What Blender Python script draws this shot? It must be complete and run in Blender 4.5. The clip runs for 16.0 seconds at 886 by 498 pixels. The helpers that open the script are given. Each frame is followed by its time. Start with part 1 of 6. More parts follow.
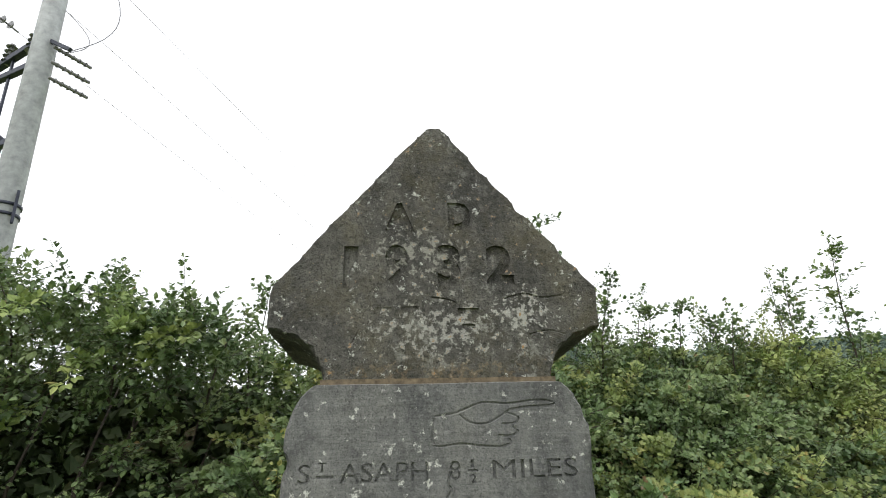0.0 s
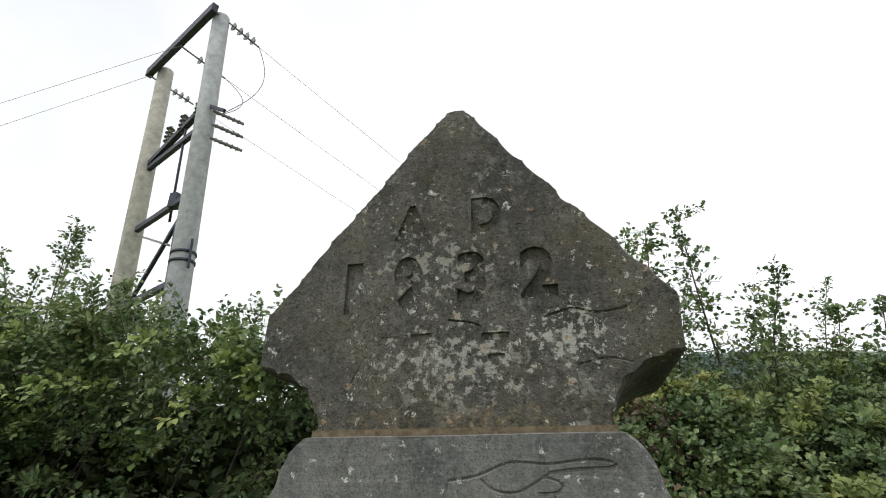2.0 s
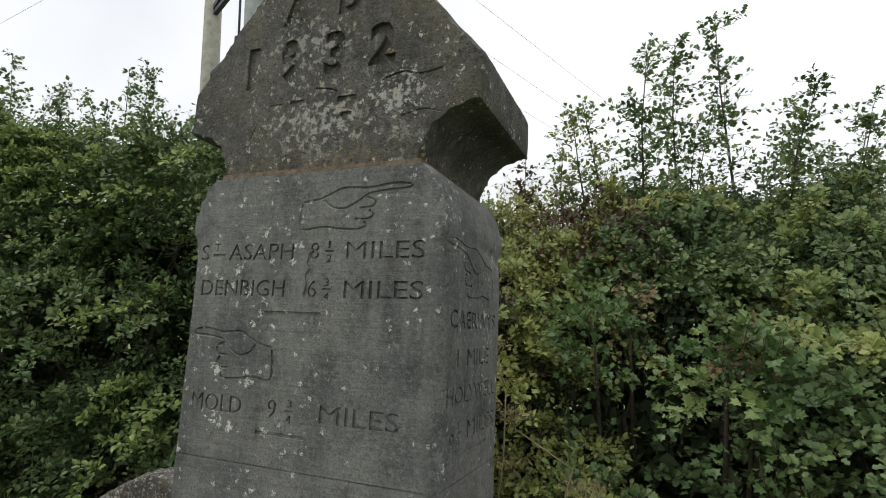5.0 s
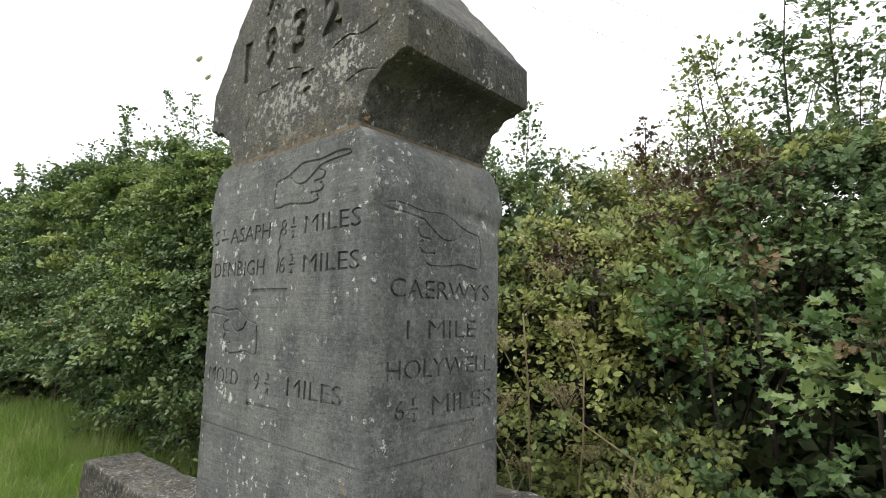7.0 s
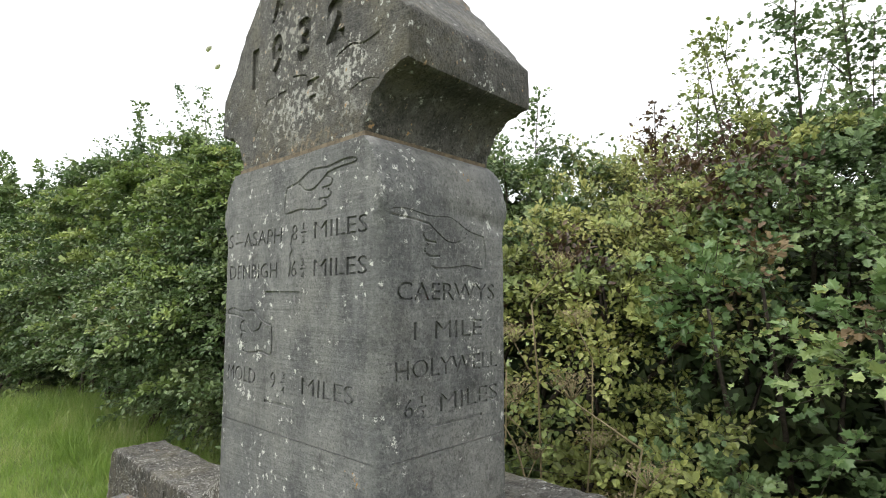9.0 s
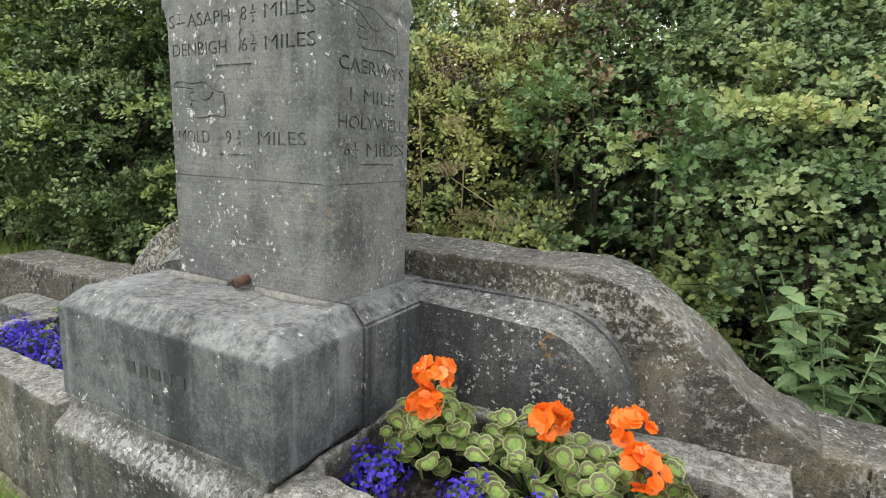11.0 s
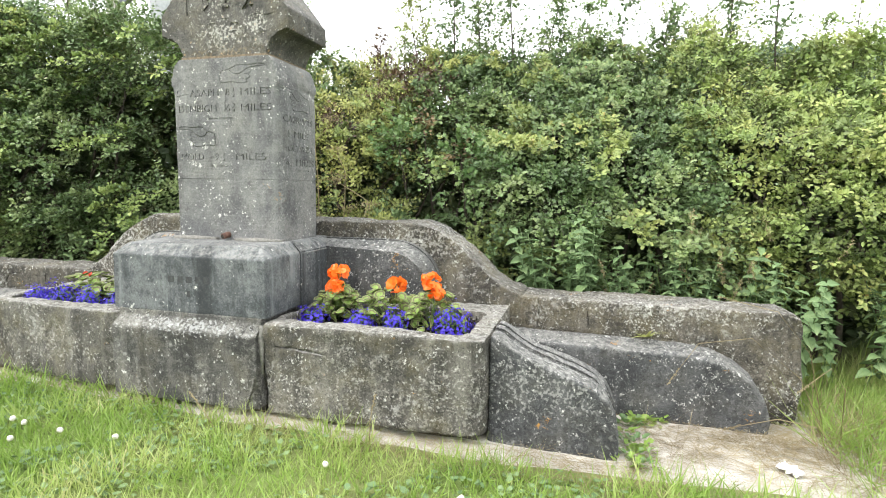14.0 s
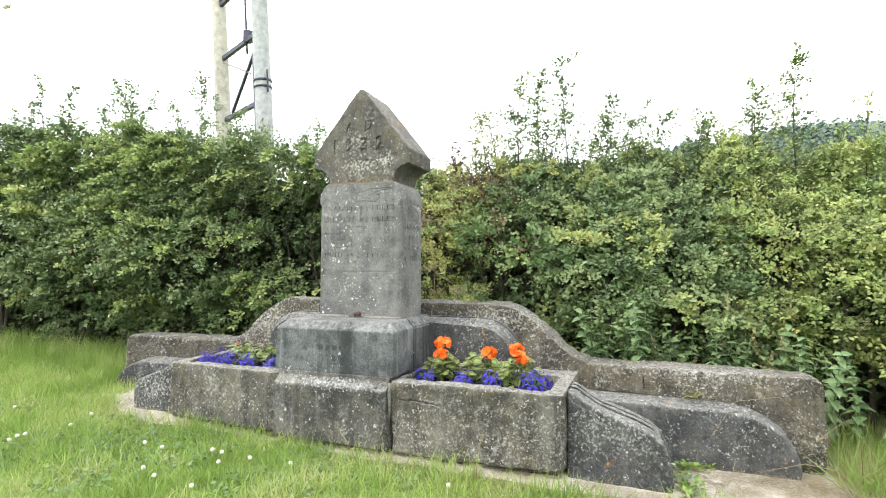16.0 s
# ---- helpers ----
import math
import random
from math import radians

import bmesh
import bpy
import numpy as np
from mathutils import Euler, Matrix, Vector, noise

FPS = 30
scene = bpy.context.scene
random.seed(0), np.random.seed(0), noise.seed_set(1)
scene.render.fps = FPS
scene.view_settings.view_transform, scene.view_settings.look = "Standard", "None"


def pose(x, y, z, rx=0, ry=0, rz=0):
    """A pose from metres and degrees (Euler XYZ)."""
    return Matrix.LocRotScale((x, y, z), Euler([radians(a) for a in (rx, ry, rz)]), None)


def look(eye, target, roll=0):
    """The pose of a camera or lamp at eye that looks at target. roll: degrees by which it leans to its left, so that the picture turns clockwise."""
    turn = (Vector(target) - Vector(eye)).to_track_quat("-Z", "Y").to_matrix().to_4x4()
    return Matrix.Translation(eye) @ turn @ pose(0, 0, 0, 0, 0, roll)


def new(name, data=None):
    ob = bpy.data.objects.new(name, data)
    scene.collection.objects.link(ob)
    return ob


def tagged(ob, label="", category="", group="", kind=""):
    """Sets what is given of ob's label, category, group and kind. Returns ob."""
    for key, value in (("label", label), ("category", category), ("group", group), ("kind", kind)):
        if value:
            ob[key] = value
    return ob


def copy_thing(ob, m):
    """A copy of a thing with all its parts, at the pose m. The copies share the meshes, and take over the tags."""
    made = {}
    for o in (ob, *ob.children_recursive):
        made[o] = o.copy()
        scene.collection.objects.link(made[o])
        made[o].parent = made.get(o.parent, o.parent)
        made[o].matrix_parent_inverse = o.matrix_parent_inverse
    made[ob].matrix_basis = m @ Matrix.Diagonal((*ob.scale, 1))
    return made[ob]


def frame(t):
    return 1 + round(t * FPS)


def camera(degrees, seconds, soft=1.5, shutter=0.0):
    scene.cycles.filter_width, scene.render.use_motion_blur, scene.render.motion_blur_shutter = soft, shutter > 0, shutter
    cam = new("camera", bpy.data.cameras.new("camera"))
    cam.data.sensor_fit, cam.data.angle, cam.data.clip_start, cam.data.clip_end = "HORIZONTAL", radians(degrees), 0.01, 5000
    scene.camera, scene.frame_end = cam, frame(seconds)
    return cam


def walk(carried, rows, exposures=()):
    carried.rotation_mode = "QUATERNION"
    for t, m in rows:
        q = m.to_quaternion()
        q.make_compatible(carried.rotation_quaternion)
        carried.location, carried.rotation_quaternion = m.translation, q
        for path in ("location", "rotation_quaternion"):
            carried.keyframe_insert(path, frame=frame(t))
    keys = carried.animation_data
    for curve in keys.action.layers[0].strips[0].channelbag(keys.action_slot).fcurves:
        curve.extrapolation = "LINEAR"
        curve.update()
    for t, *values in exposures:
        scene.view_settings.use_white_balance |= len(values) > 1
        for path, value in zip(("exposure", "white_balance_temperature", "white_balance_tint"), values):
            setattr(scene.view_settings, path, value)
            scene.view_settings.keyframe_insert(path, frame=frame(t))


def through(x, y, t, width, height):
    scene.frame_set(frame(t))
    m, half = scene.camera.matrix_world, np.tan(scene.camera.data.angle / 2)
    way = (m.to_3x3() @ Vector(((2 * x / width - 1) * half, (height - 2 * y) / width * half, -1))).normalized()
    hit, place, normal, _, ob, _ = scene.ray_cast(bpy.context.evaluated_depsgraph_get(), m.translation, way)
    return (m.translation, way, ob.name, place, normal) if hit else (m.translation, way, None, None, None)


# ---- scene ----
cam = camera(78.9, 16.0, soft=1.0)
PATH = [
    (0, (-0.093, -1.178, 1.721), (0.067, 0.654, 2.507), -1.7),
    (0.5, (0.06, -1.116, 1.741), (-0.054, 0.724, 2.517), 0.3),
    (1, (0.158, -1.05, 1.757), (-0.079, 0.782, 2.522), 0.1),
    (1.5, (0.19, -0.975, 1.766), (-0.096, 0.854, 2.523), 0.2),
    (2, (0.18, -0.903, 1.818), (-0.227, 0.866, 2.659), 0.4),
    (2.5, (0.165, -0.855, 1.813), (-0.253, 0.9, 2.676), 0.0),
    (3, (0.173, -0.847, 1.757), (-0.255, 0.966, 2.486), 0.0),
    (3.5, (0.209, -0.88, 1.702), (-0.236, 0.98, 2.289), -1.0),
    (4, (0.339, -0.962, 1.654), (-0.195, 0.91, 2.113), -0.7),
    (4.2, (0.414, -1.0, 1.628), (-0.142, 0.881, 2.021), 0.3),
    (6.3, (0.99, -0.712, 1.57), (-0.149, 0.916, 1.801), 3.2),
    (6.5, (1.008, -0.683, 1.572), (-0.183, 0.905, 1.813), 3.2),
    (7, (1.034, -0.628, 1.561), (-0.283, 0.858, 1.8), 1.1),
    (7.5, (1.05, -0.634, 1.573), (-0.294, 0.83, 1.804), 1.1),
    (8, (1.063, -0.639, 1.614), (-0.289, 0.816, 1.844), 0.9),
    (8.2, (1.066, -0.639, 1.621), (-0.282, 0.816, 1.875), 0.4),
    (10.3, (1.12, -0.748, 1.488), (-0.126, 0.806, 1.31), 1.3),
    (10.5, (1.142, -0.813, 1.465), (0.002, 0.813, 1.236), 1.2),
    (11, (1.245, -1.088, 1.389), (0.309, 0.643, 1.032), 1.9),
    (11.5, (1.402, -1.329, 1.374), (0.608, 0.469, 1.006), -0.0),
    (12, (1.584, -1.58, 1.349), (0.753, 0.204, 0.994), 0.4),
    (12.5, (1.732, -1.743, 1.319), (1.067, 0.112, 0.977), 0.8),
    (13, (1.828, -1.95, 1.279), (1.486, -0.014, 0.914), 0.1),
    (13.5, (1.837, -2.143, 1.246), (1.536, -0.204, 0.86), 0.5),
    (14, (1.85, -2.457, 1.254), (1.329, -0.538, 1.032), 0.7),
    (14.5, (1.859, -2.696, 1.311), (1.189, -0.815, 1.197), 0.5),
    (15, (1.815, -2.987, 1.329), (1.129, -1.109, 1.369), -0.7),
    (15.5, (1.793, -3.208, 1.336), (1.094, -1.335, 1.393), 0.7),
    (16, (1.848, -3.339, 1.324), (1.16, -1.462, 1.392), 0.3),
]
EXPOSURES = [(0.0, -0.15), (1.5, -0.38), (2.5, -0.6), (3.0, -0.75), (3.5, -0.75), (4.2, -0.75), (6.3, -0.12), (7.5, 0.15), (8.2, 0.25), (10.3, 0.45), (11.0, 0.55), (12.5, 0.82), (13.5, 1.08), (15.0, 1.14), (16.0, 1.02)]
walk(cam, [(t, look(eye, target, roll)) for t, eye, target, roll in PATH], EXPOSURES)

# ---- light ----
world = bpy.data.worlds.new("overcast_sky")
scene.world = world
world.use_nodes = True
wn, wl = world.node_tree.nodes, world.node_tree.links
sky = wn.new("ShaderNodeTexSky")
sky.sky_type = "NISHITA"
sky.sun_disc = False
sky.sun_elevation = radians(48)
sky.sun_rotation = radians(228)
sky_gain = wn.new("ShaderNodeVectorMath")
sky_gain.operation = "SCALE"
sky_gain.inputs["Scale"].default_value = 0.11
cloud = wn.new("ShaderNodeTexNoise")
cloud.inputs["Scale"].default_value = 1.6
cloud.inputs["Detail"].default_value = 6
cloud_ramp = wn.new("ShaderNodeMapRange")
cloud_ramp.inputs["From Min"].default_value = 0.34
cloud_ramp.inputs["From Max"].default_value = 0.62
cloud_ramp.inputs["To Min"].default_value = 0.76
cloud_ramp.inputs["To Max"].default_value = 1.0
cloud_mix = wn.new("ShaderNodeMix")
cloud_mix.data_type = "RGBA"
cloud_mix.inputs["B"].default_value = (1.6, 1.62, 1.66, 1)
coords = wn.new("ShaderNodeTexCoord")
wl.new(coords.outputs["Generated"], cloud.inputs["Vector"])
wl.new(sky.outputs["Color"], sky_gain.inputs[0])
wl.new(sky_gain.outputs["Vector"], cloud_mix.inputs["A"])
wl.new(cloud.outputs["Fac"], cloud_ramp.inputs["Value"])
wl.new(cloud_ramp.outputs["Result"], cloud_mix.inputs["Factor"])
wl.new(cloud_mix.outputs["Result"], wn["Background"].inputs["Color"])
wn["Background"].inputs["Strength"].default_value = 1.0

sun = new("sun", bpy.data.lights.new("sun", "SUN"))
sun.data.energy = 1.5
sun.data.angle = radians(22)
sun.data.color = (1.0, 0.96, 0.9)
sun.matrix_world = look((-3.8, -3.1, 7.3), (0, 0, 1))


# ---- materials ----
def base_material(name):
    m = bpy.data.materials.new(name)
    m.use_nodes = True
    return m, m.node_tree.nodes, m.node_tree.links, m.node_tree.nodes["Principled BSDF"]


def node(nodes, kind, **inputs):
    n = nodes.new(kind)
    for key, value in inputs.items():
        n.inputs[key.replace("_", " ")].default_value = value
    return n


def noise_fac(nodes, links, vector, scale, detail=4, rough=0.6):
    n = node(nodes, "ShaderNodeTexNoise", Scale=scale, Detail=detail, Roughness=rough)
    links.new(vector, n.inputs["Vector"])
    return n.outputs["Fac"]


def remap(nodes, links, value, a, b, c=0.0, d=1.0):
    n = node(nodes, "ShaderNodeMapRange", From_Min=a, From_Max=b, To_Min=c, To_Max=d)
    links.new(value, n.inputs["Value"])
    return n.outputs["Result"]


def blend(nodes, links, fac, a, b):
    n = nodes.new("ShaderNodeMix")
    n.data_type = "RGBA"
    for key, value in (("Factor", fac), ("A", a), ("B", b)):
        if isinstance(value, (tuple, float, int)):
            n.inputs[key].default_value = value if key == "Factor" else (*value, 1)
        else:
            links.new(value, n.inputs[key])
    return n.outputs["Result"]


def maths(nodes, links, op, a, b):
    n = nodes.new("ShaderNodeMath")
    n.operation = op
    for i, value in enumerate((a, b)):
        if isinstance(value, (float, int)):
            n.inputs[i].default_value = value
        else:
            links.new(value, n.inputs[i])
    return n.outputs["Value"]


def spots(nodes, links, vector, scale, share, size):
    """Round lichen spots: a share of the cells, with differing radii and ragged rims."""
    warp = node(nodes, "ShaderNodeTexNoise", Scale=scale * 1.7, Detail=5, Roughness=0.75)
    links.new(vector, warp.inputs["Vector"])
    add = nodes.new("ShaderNodeVectorMath")
    add.operation = "MULTIPLY_ADD"
    links.new(warp.outputs["Color"], add.inputs[0])
    add.inputs[1].default_value = (3.8 / scale,) * 3
    links.new(vector, add.inputs[2])
    v = node(nodes, "ShaderNodeTexVoronoi", Scale=scale)
    links.new(add.outputs["Vector"], v.inputs["Vector"])
    sep = nodes.new("ShaderNodeSeparateColor")
    links.new(v.outputs["Color"], sep.inputs["Color"])
    chosen = maths(nodes, links, "LESS_THAN", sep.outputs["Red"], share)
    radius = maths(nodes, links, "MULTIPLY", maths(nodes, links, "POWER", sep.outputs["Green"], 2.0), size)
    inside = maths(nodes, links, "LESS_THAN", v.outputs["Distance"], radius)
    return maths(nodes, links, "MULTIPLY", chosen, inside)


def stone_material(name, dark, light, white=0.3, orange=0.1, streak=0.4, patch=0.0, relief=0.5, moss=0.0, tooling=0.0, crust_on_top=0.5, grit=0.45, worm=0.5, marks=(), holes=0.7):
    m, nodes, links, bsdf = base_material(name)
    vec = nodes.new("ShaderNodeTexCoord").outputs["Object"]
    stretch = node(nodes, "ShaderNodeMapping", Scale=(9, 9, 0.9))
    links.new(vec, stretch.inputs["Vector"])
    stain = noise_fac(nodes, links, vec, 2.7, 9, 0.72)
    mottle = noise_fac(nodes, links, vec, 17, 6, 0.7)
    grain = noise_fac(nodes, links, vec, 95, 5, 0.75)
    pit = noise_fac(nodes, links, vec, 240, 2, 0.6)
    run = noise_fac(nodes, links, stretch.outputs["Vector"], 1.0, 5, 0.6)
    cells = node(nodes, "ShaderNodeTexVoronoi", Scale=210)
    links.new(vec, cells.inputs["Vector"])
    chips = nodes.new("ShaderNodeSeparateColor")
    links.new(cells.outputs["Color"], chips.inputs["Color"])
    chip = chips.outputs["Red"]
    deep, bright = tuple(c * 0.4 for c in dark), tuple(c * 1.7 for c in light)
    blotch = noise_fac(nodes, links, vec, 7.5, 7, 0.7)
    col = blend(nodes, links, remap(nodes, links, stain, 0.43, 0.57), dark, light)
    col = blend(nodes, links, remap(nodes, links, blotch, 0.52, 0.62, 0, 0.65), col, tuple(c * 0.6 for c in dark))
    col = blend(nodes, links, remap(nodes, links, blotch, 0.44, 0.34, 0, 0.55), col, tuple(c * 1.25 for c in light))
    col = blend(nodes, links, remap(nodes, links, mottle, 0.54, 0.66, 0, 0.6), col, deep)
    col = blend(nodes, links, remap(nodes, links, mottle, 0.42, 0.32, 0, 0.45), col, bright)
    col = blend(nodes, links, remap(nodes, links, chip, 0.7, 1.0, 0, grit), col, bright)
    col = blend(nodes, links, remap(nodes, links, chip, 0.35, 0.0, 0, grit), col, deep)
    col = blend(nodes, links, remap(nodes, links, grain, 0.52, 0.66, 0, 0.45), col, bright)
    col = blend(nodes, links, remap(nodes, links, grain, 0.45, 0.32, 0, 0.5), col, deep)
    col = blend(nodes, links, remap(nodes, links, pit, 0.55, 0.64, 0, 0.6), col, deep)
    col = blend(nodes, links, remap(nodes, links, run, 0.52, 0.62, 0, streak), col, deep)
    col = blend(nodes, links, remap(nodes, links, run, 0.44, 0.34, 0, streak * 0.8), col, tuple(c * 1.6 for c in light))
    if moss:
        film = noise_fac(nodes, links, vec, 5.5, 7, 0.75)
        col = blend(nodes, links, remap(nodes, links, film, 0.48, 0.68, 0, moss), col, (0.125, 0.105, 0.045))
    # pale crust that likes the upper sides
    normal = nodes.new("ShaderNodeSeparateXYZ")
    links.new(nodes.new("ShaderNodeNewGeometry").outputs["Normal"], normal.inputs["Vector"])
    upward = remap(nodes, links, normal.outputs["Z"], 0.25, 0.8)
    crumbs = noise_fac(nodes, links, vec, 34, 8, 0.8)
    bloom = maths(nodes, links, "MULTIPLY", remap(nodes, links, crumbs, 0.42, 0.6), maths(nodes, links, "MULTIPLY", upward, crust_on_top))
    col = blend(nodes, links, bloom, col, (0.36, 0.355, 0.325))
    crowd = noise_fac(nodes, links, vec, 3.1, 4, 0.65)
    some = remap(nodes, links, crowd, 0.46, 0.66, 0.06 * white, white)
    small = spots(nodes, links, vec, 115, some, 0.62)
    middle = spots(nodes, links, vec, 55, maths(nodes, links, "MULTIPLY", some, 0.55), 0.55)
    large = spots(nodes, links, vec, 24, maths(nodes, links, "MULTIPLY", some, 0.14), 0.42)
    pale = maths(nodes, links, "MAXIMUM", maths(nodes, links, "MAXIMUM", small, middle), large)
    if patch:
        crust = noise_fac(nodes, links, vec, 26, 8, 0.8)
        where = remap(nodes, links, noise_fac(nodes, links, vec, 4.2, 3, 0.6), 0.5, 0.62)
        crust = maths(nodes, links, "MULTIPLY", remap(nodes, links, crust, 0.54, 0.58), where)
        pale = maths(nodes, links, "MAXIMUM", pale, maths(nodes, links, "MULTIPLY", crust, patch))
    # ragged crusts that crowd together, fine as worm tracks
    track = noise_fac(nodes, links, vec, 62, 5, 0.62)
    field = remap(nodes, links, noise_fac(nodes, links, vec, 2.3, 6, 0.7), 0.44, 0.58)
    track = maths(nodes, links, "MULTIPLY", remap(nodes, links, track, 0.545, 0.575), maths(nodes, links, "MULTIPLY", field, worm))
    col = blend(nodes, links, track, col, tuple(min(0.45, c * 2.3 + 0.02) for c in light))
    hole = noise_fac(nodes, links, vec, 130, 4, 0.7)
    col = blend(nodes, links, remap(nodes, links, hole, 0.56, 0.62, 0, holes), col, tuple(c * 0.22 for c in dark))
    for centre, radii, tint, strength in marks:  # single stains with a place of their own
        off = nodes.new("ShaderNodeVectorMath")
        off.operation = "SUBTRACT"
        links.new(vec, off.inputs[0])
        off.inputs[1].default_value = centre
        squash = nodes.new("ShaderNodeVectorMath")
        squash.operation = "DIVIDE"
        links.new(off.outputs["Vector"], squash.inputs[0])
        squash.inputs[1].default_value = radii
        reach = nodes.new("ShaderNodeVectorMath")
        reach.operation = "LENGTH"
        links.new(squash.outputs["Vector"], reach.inputs[0])
        near = remap(nodes, links, reach.outputs["Value"], 1.0, 0.1, 0.0, 0.17)
        ragged = remap(nodes, links, maths(nodes, links, "ADD", noise_fac(nodes, links, vec, 58, 5, 0.7), near), 0.645, 0.69, 0, strength)
        col = blend(nodes, links, ragged, col, tint)
    fleck = remap(nodes, links, grain, 0.3, 0.6, 0.5, 1.0)
    col = blend(nodes, links, maths(nodes, links, "MULTIPLY", pale, fleck), col, (0.62, 0.62, 0.57))
    if orange:
        gold = spots(nodes, links, vec, 16, orange * 0.3, 0.4)
        gold = maths(nodes, links, "MULTIPLY", gold, remap(nodes, links, grain, 0.4, 0.55))
        col = blend(nodes, links, gold, col, (0.36, 0.18, 0.03))
    links.new(col, bsdf.inputs["Base Color"])
    bsdf.inputs["Roughness"].default_value = 0.8
    bsdf.inputs["Specular IOR Level"].default_value = 0.35
    height = maths(nodes, links, "ADD", maths(nodes, links, "MULTIPLY", grain, 0.7), maths(nodes, links, "MULTIPLY", pit, -0.5))
    height = maths(nodes, links, "ADD", height, maths(nodes, links, "ADD", maths(nodes, links, "MULTIPLY", pale, 0.2), maths(nodes, links, "MULTIPLY", track, 0.25)))
    height = maths(nodes, links, "ADD", height, maths(nodes, links, "MULTIPLY", mottle, 0.8))
    if tooling:
        comb = node(nodes, "ShaderNodeMapping", Scale=(6, 6, 95))
        links.new(vec, comb.inputs["Vector"])
        height = maths(nodes, links, "ADD", height, maths(nodes, links, "MULTIPLY", noise_fac(nodes, links, comb.outputs["Vector"], 1.0, 3, 0.5), tooling))
    bump = node(nodes, "ShaderNodeBump", Strength=relief, Distance=0.007)
    links.new(height, bump.inputs["Height"])
    links.new(bump.outputs["Normal"], bsdf.inputs["Normal"])
    return m


def leaf_material(name, stops, gloss=0.4, through=0.22):
    """Leaves whose colour differs from leaf to leaf; light also passes through them."""
    m, nodes, links, bsdf = base_material(name)
    geo = nodes.new("ShaderNodeNewGeometry")
    ramp = nodes.new("ShaderNodeValToRGB")
    el = ramp.color_ramp.elements
    while len(el) < len(stops):
        el.new(0.5)
    for e, (at, c) in zip(el, stops):
        e.position, e.color = at, (*c, 1)
    vec = nodes.new("ShaderNodeTexCoord").outputs["Object"]
    tone = noise_fac(nodes, links, vec, 2.4, 3, 0.6)
    # each leaf differs a little, each branch more
    branch = noise_fac(nodes, links, vec, 3.3, 2, 0.5)
    mixed = maths(nodes, links, "ADD", maths(nodes, links, "MULTIPLY", geo.outputs["Random Per Island"], 0.42), remap(nodes, links, branch, 0.36, 0.64, 0.0, 0.58))
    links.new(mixed, ramp.inputs["Fac"])
    mottle = noise_fac(nodes, links, vec, 60, 2, 0.6)
    col = blend(nodes, links, remap(nodes, links, tone, 0.52, 0.66, 0, 0.6), ramp.outputs["Color"], stops[-2][1])
    col = blend(nodes, links, remap(nodes, links, tone, 0.46, 0.34, 0, 0.5), col, tuple(c * 0.85 for c in stops[0][1]))
    col = blend(nodes, links, remap(nodes, links, mottle, 0.45, 0.8, 0, 0.3), col, tuple(c * 0.55 for c in stops[0][1]))
    links.new(col, bsdf.inputs["Base Color"])
    bsdf.inputs["Roughness"].default_value = gloss
    bsdf.inputs["Specular IOR Level"].default_value = 0.45
    pass_on = nodes.new("ShaderNodeBsdfTranslucent")
    links.new(col, pass_on.inputs["Color"])
    mix = node(nodes, "ShaderNodeMixShader", Fac=through)
    links.new(bsdf.outputs["BSDF"], mix.inputs[1])
    links.new(pass_on.outputs["BSDF"], mix.inputs[2])
    links.new(mix.outputs["Shader"], nodes["Material Output"].inputs["Surface"])
    return m


def plain_material(name, colour, rough=0.7, metal=0.0, vary=0.35, scale=25, relief=0.2):
    m, nodes, links, bsdf = base_material(name)
    vec = nodes.new("ShaderNodeTexCoord").outputs["Object"]
    n = noise_fac(nodes, links, vec, scale, 5, 0.65)
    col = blend(nodes, links, remap(nodes, links, n, 0.3, 0.7), tuple(c * (1 - vary) for c in colour), tuple(min(1, c * (1 + vary)) for c in colour))
    links.new(col, bsdf.inputs["Base Color"])
    bsdf.inputs["Roughness"].default_value = rough
    bsdf.inputs["Metallic"].default_value = metal
    bump = node(nodes, "ShaderNodeBump", Strength=relief, Distance=0.004)
    links.new(n, bump.inputs["Height"])
    links.new(bump.outputs["Normal"], bsdf.inputs["Normal"])
    return m


shaft_stone = stone_material("shaft_limestone", (0.105, 0.107, 0.107), (0.18, 0.18, 0.172), white=0.32, orange=0.05, streak=0.3, relief=0.4, moss=0.08, tooling=0.9, grit=0.06, worm=0.08, holes=0.2)
cap_stone = stone_material("cap_limestone", (0.058, 0.056, 0.051), (0.125, 0.119, 0.104), white=0.34, orange=0.0, streak=0.35, patch=0.35, relief=0.85, moss=0.4, grit=0.12, worm=0.12, marks=[((0.0, 0.0, 2.04), (0.24, 0.12, 0.14), (0.45, 0.44, 0.4), 0.7), ((0.2, 0.0, 2.07), (0.14, 0.1, 0.1), (0.45, 0.44, 0.4), 0.85), ((-0.05, 0.0, 2.22), (0.2, 0.1, 0.12), (0.4, 0.39, 0.34), 0.6), ((0.0, 0.0, 1.94), (0.4, 0.1, 0.05), (0.2, 0.15, 0.09), 0.5), ((0.2, 0.25, 2.38), (0.1, 0.25, 0.12), (0.36, 0.17, 0.03), 0.7)])
pedestal_stone = stone_material("pedestal_limestone", (0.05, 0.056, 0.059), (0.135, 0.143, 0.143), white=0.07, orange=0.0, streak=0.8, relief=0.4, crust_on_top=0.55, grit=0.05, worm=0.1, holes=0.2)
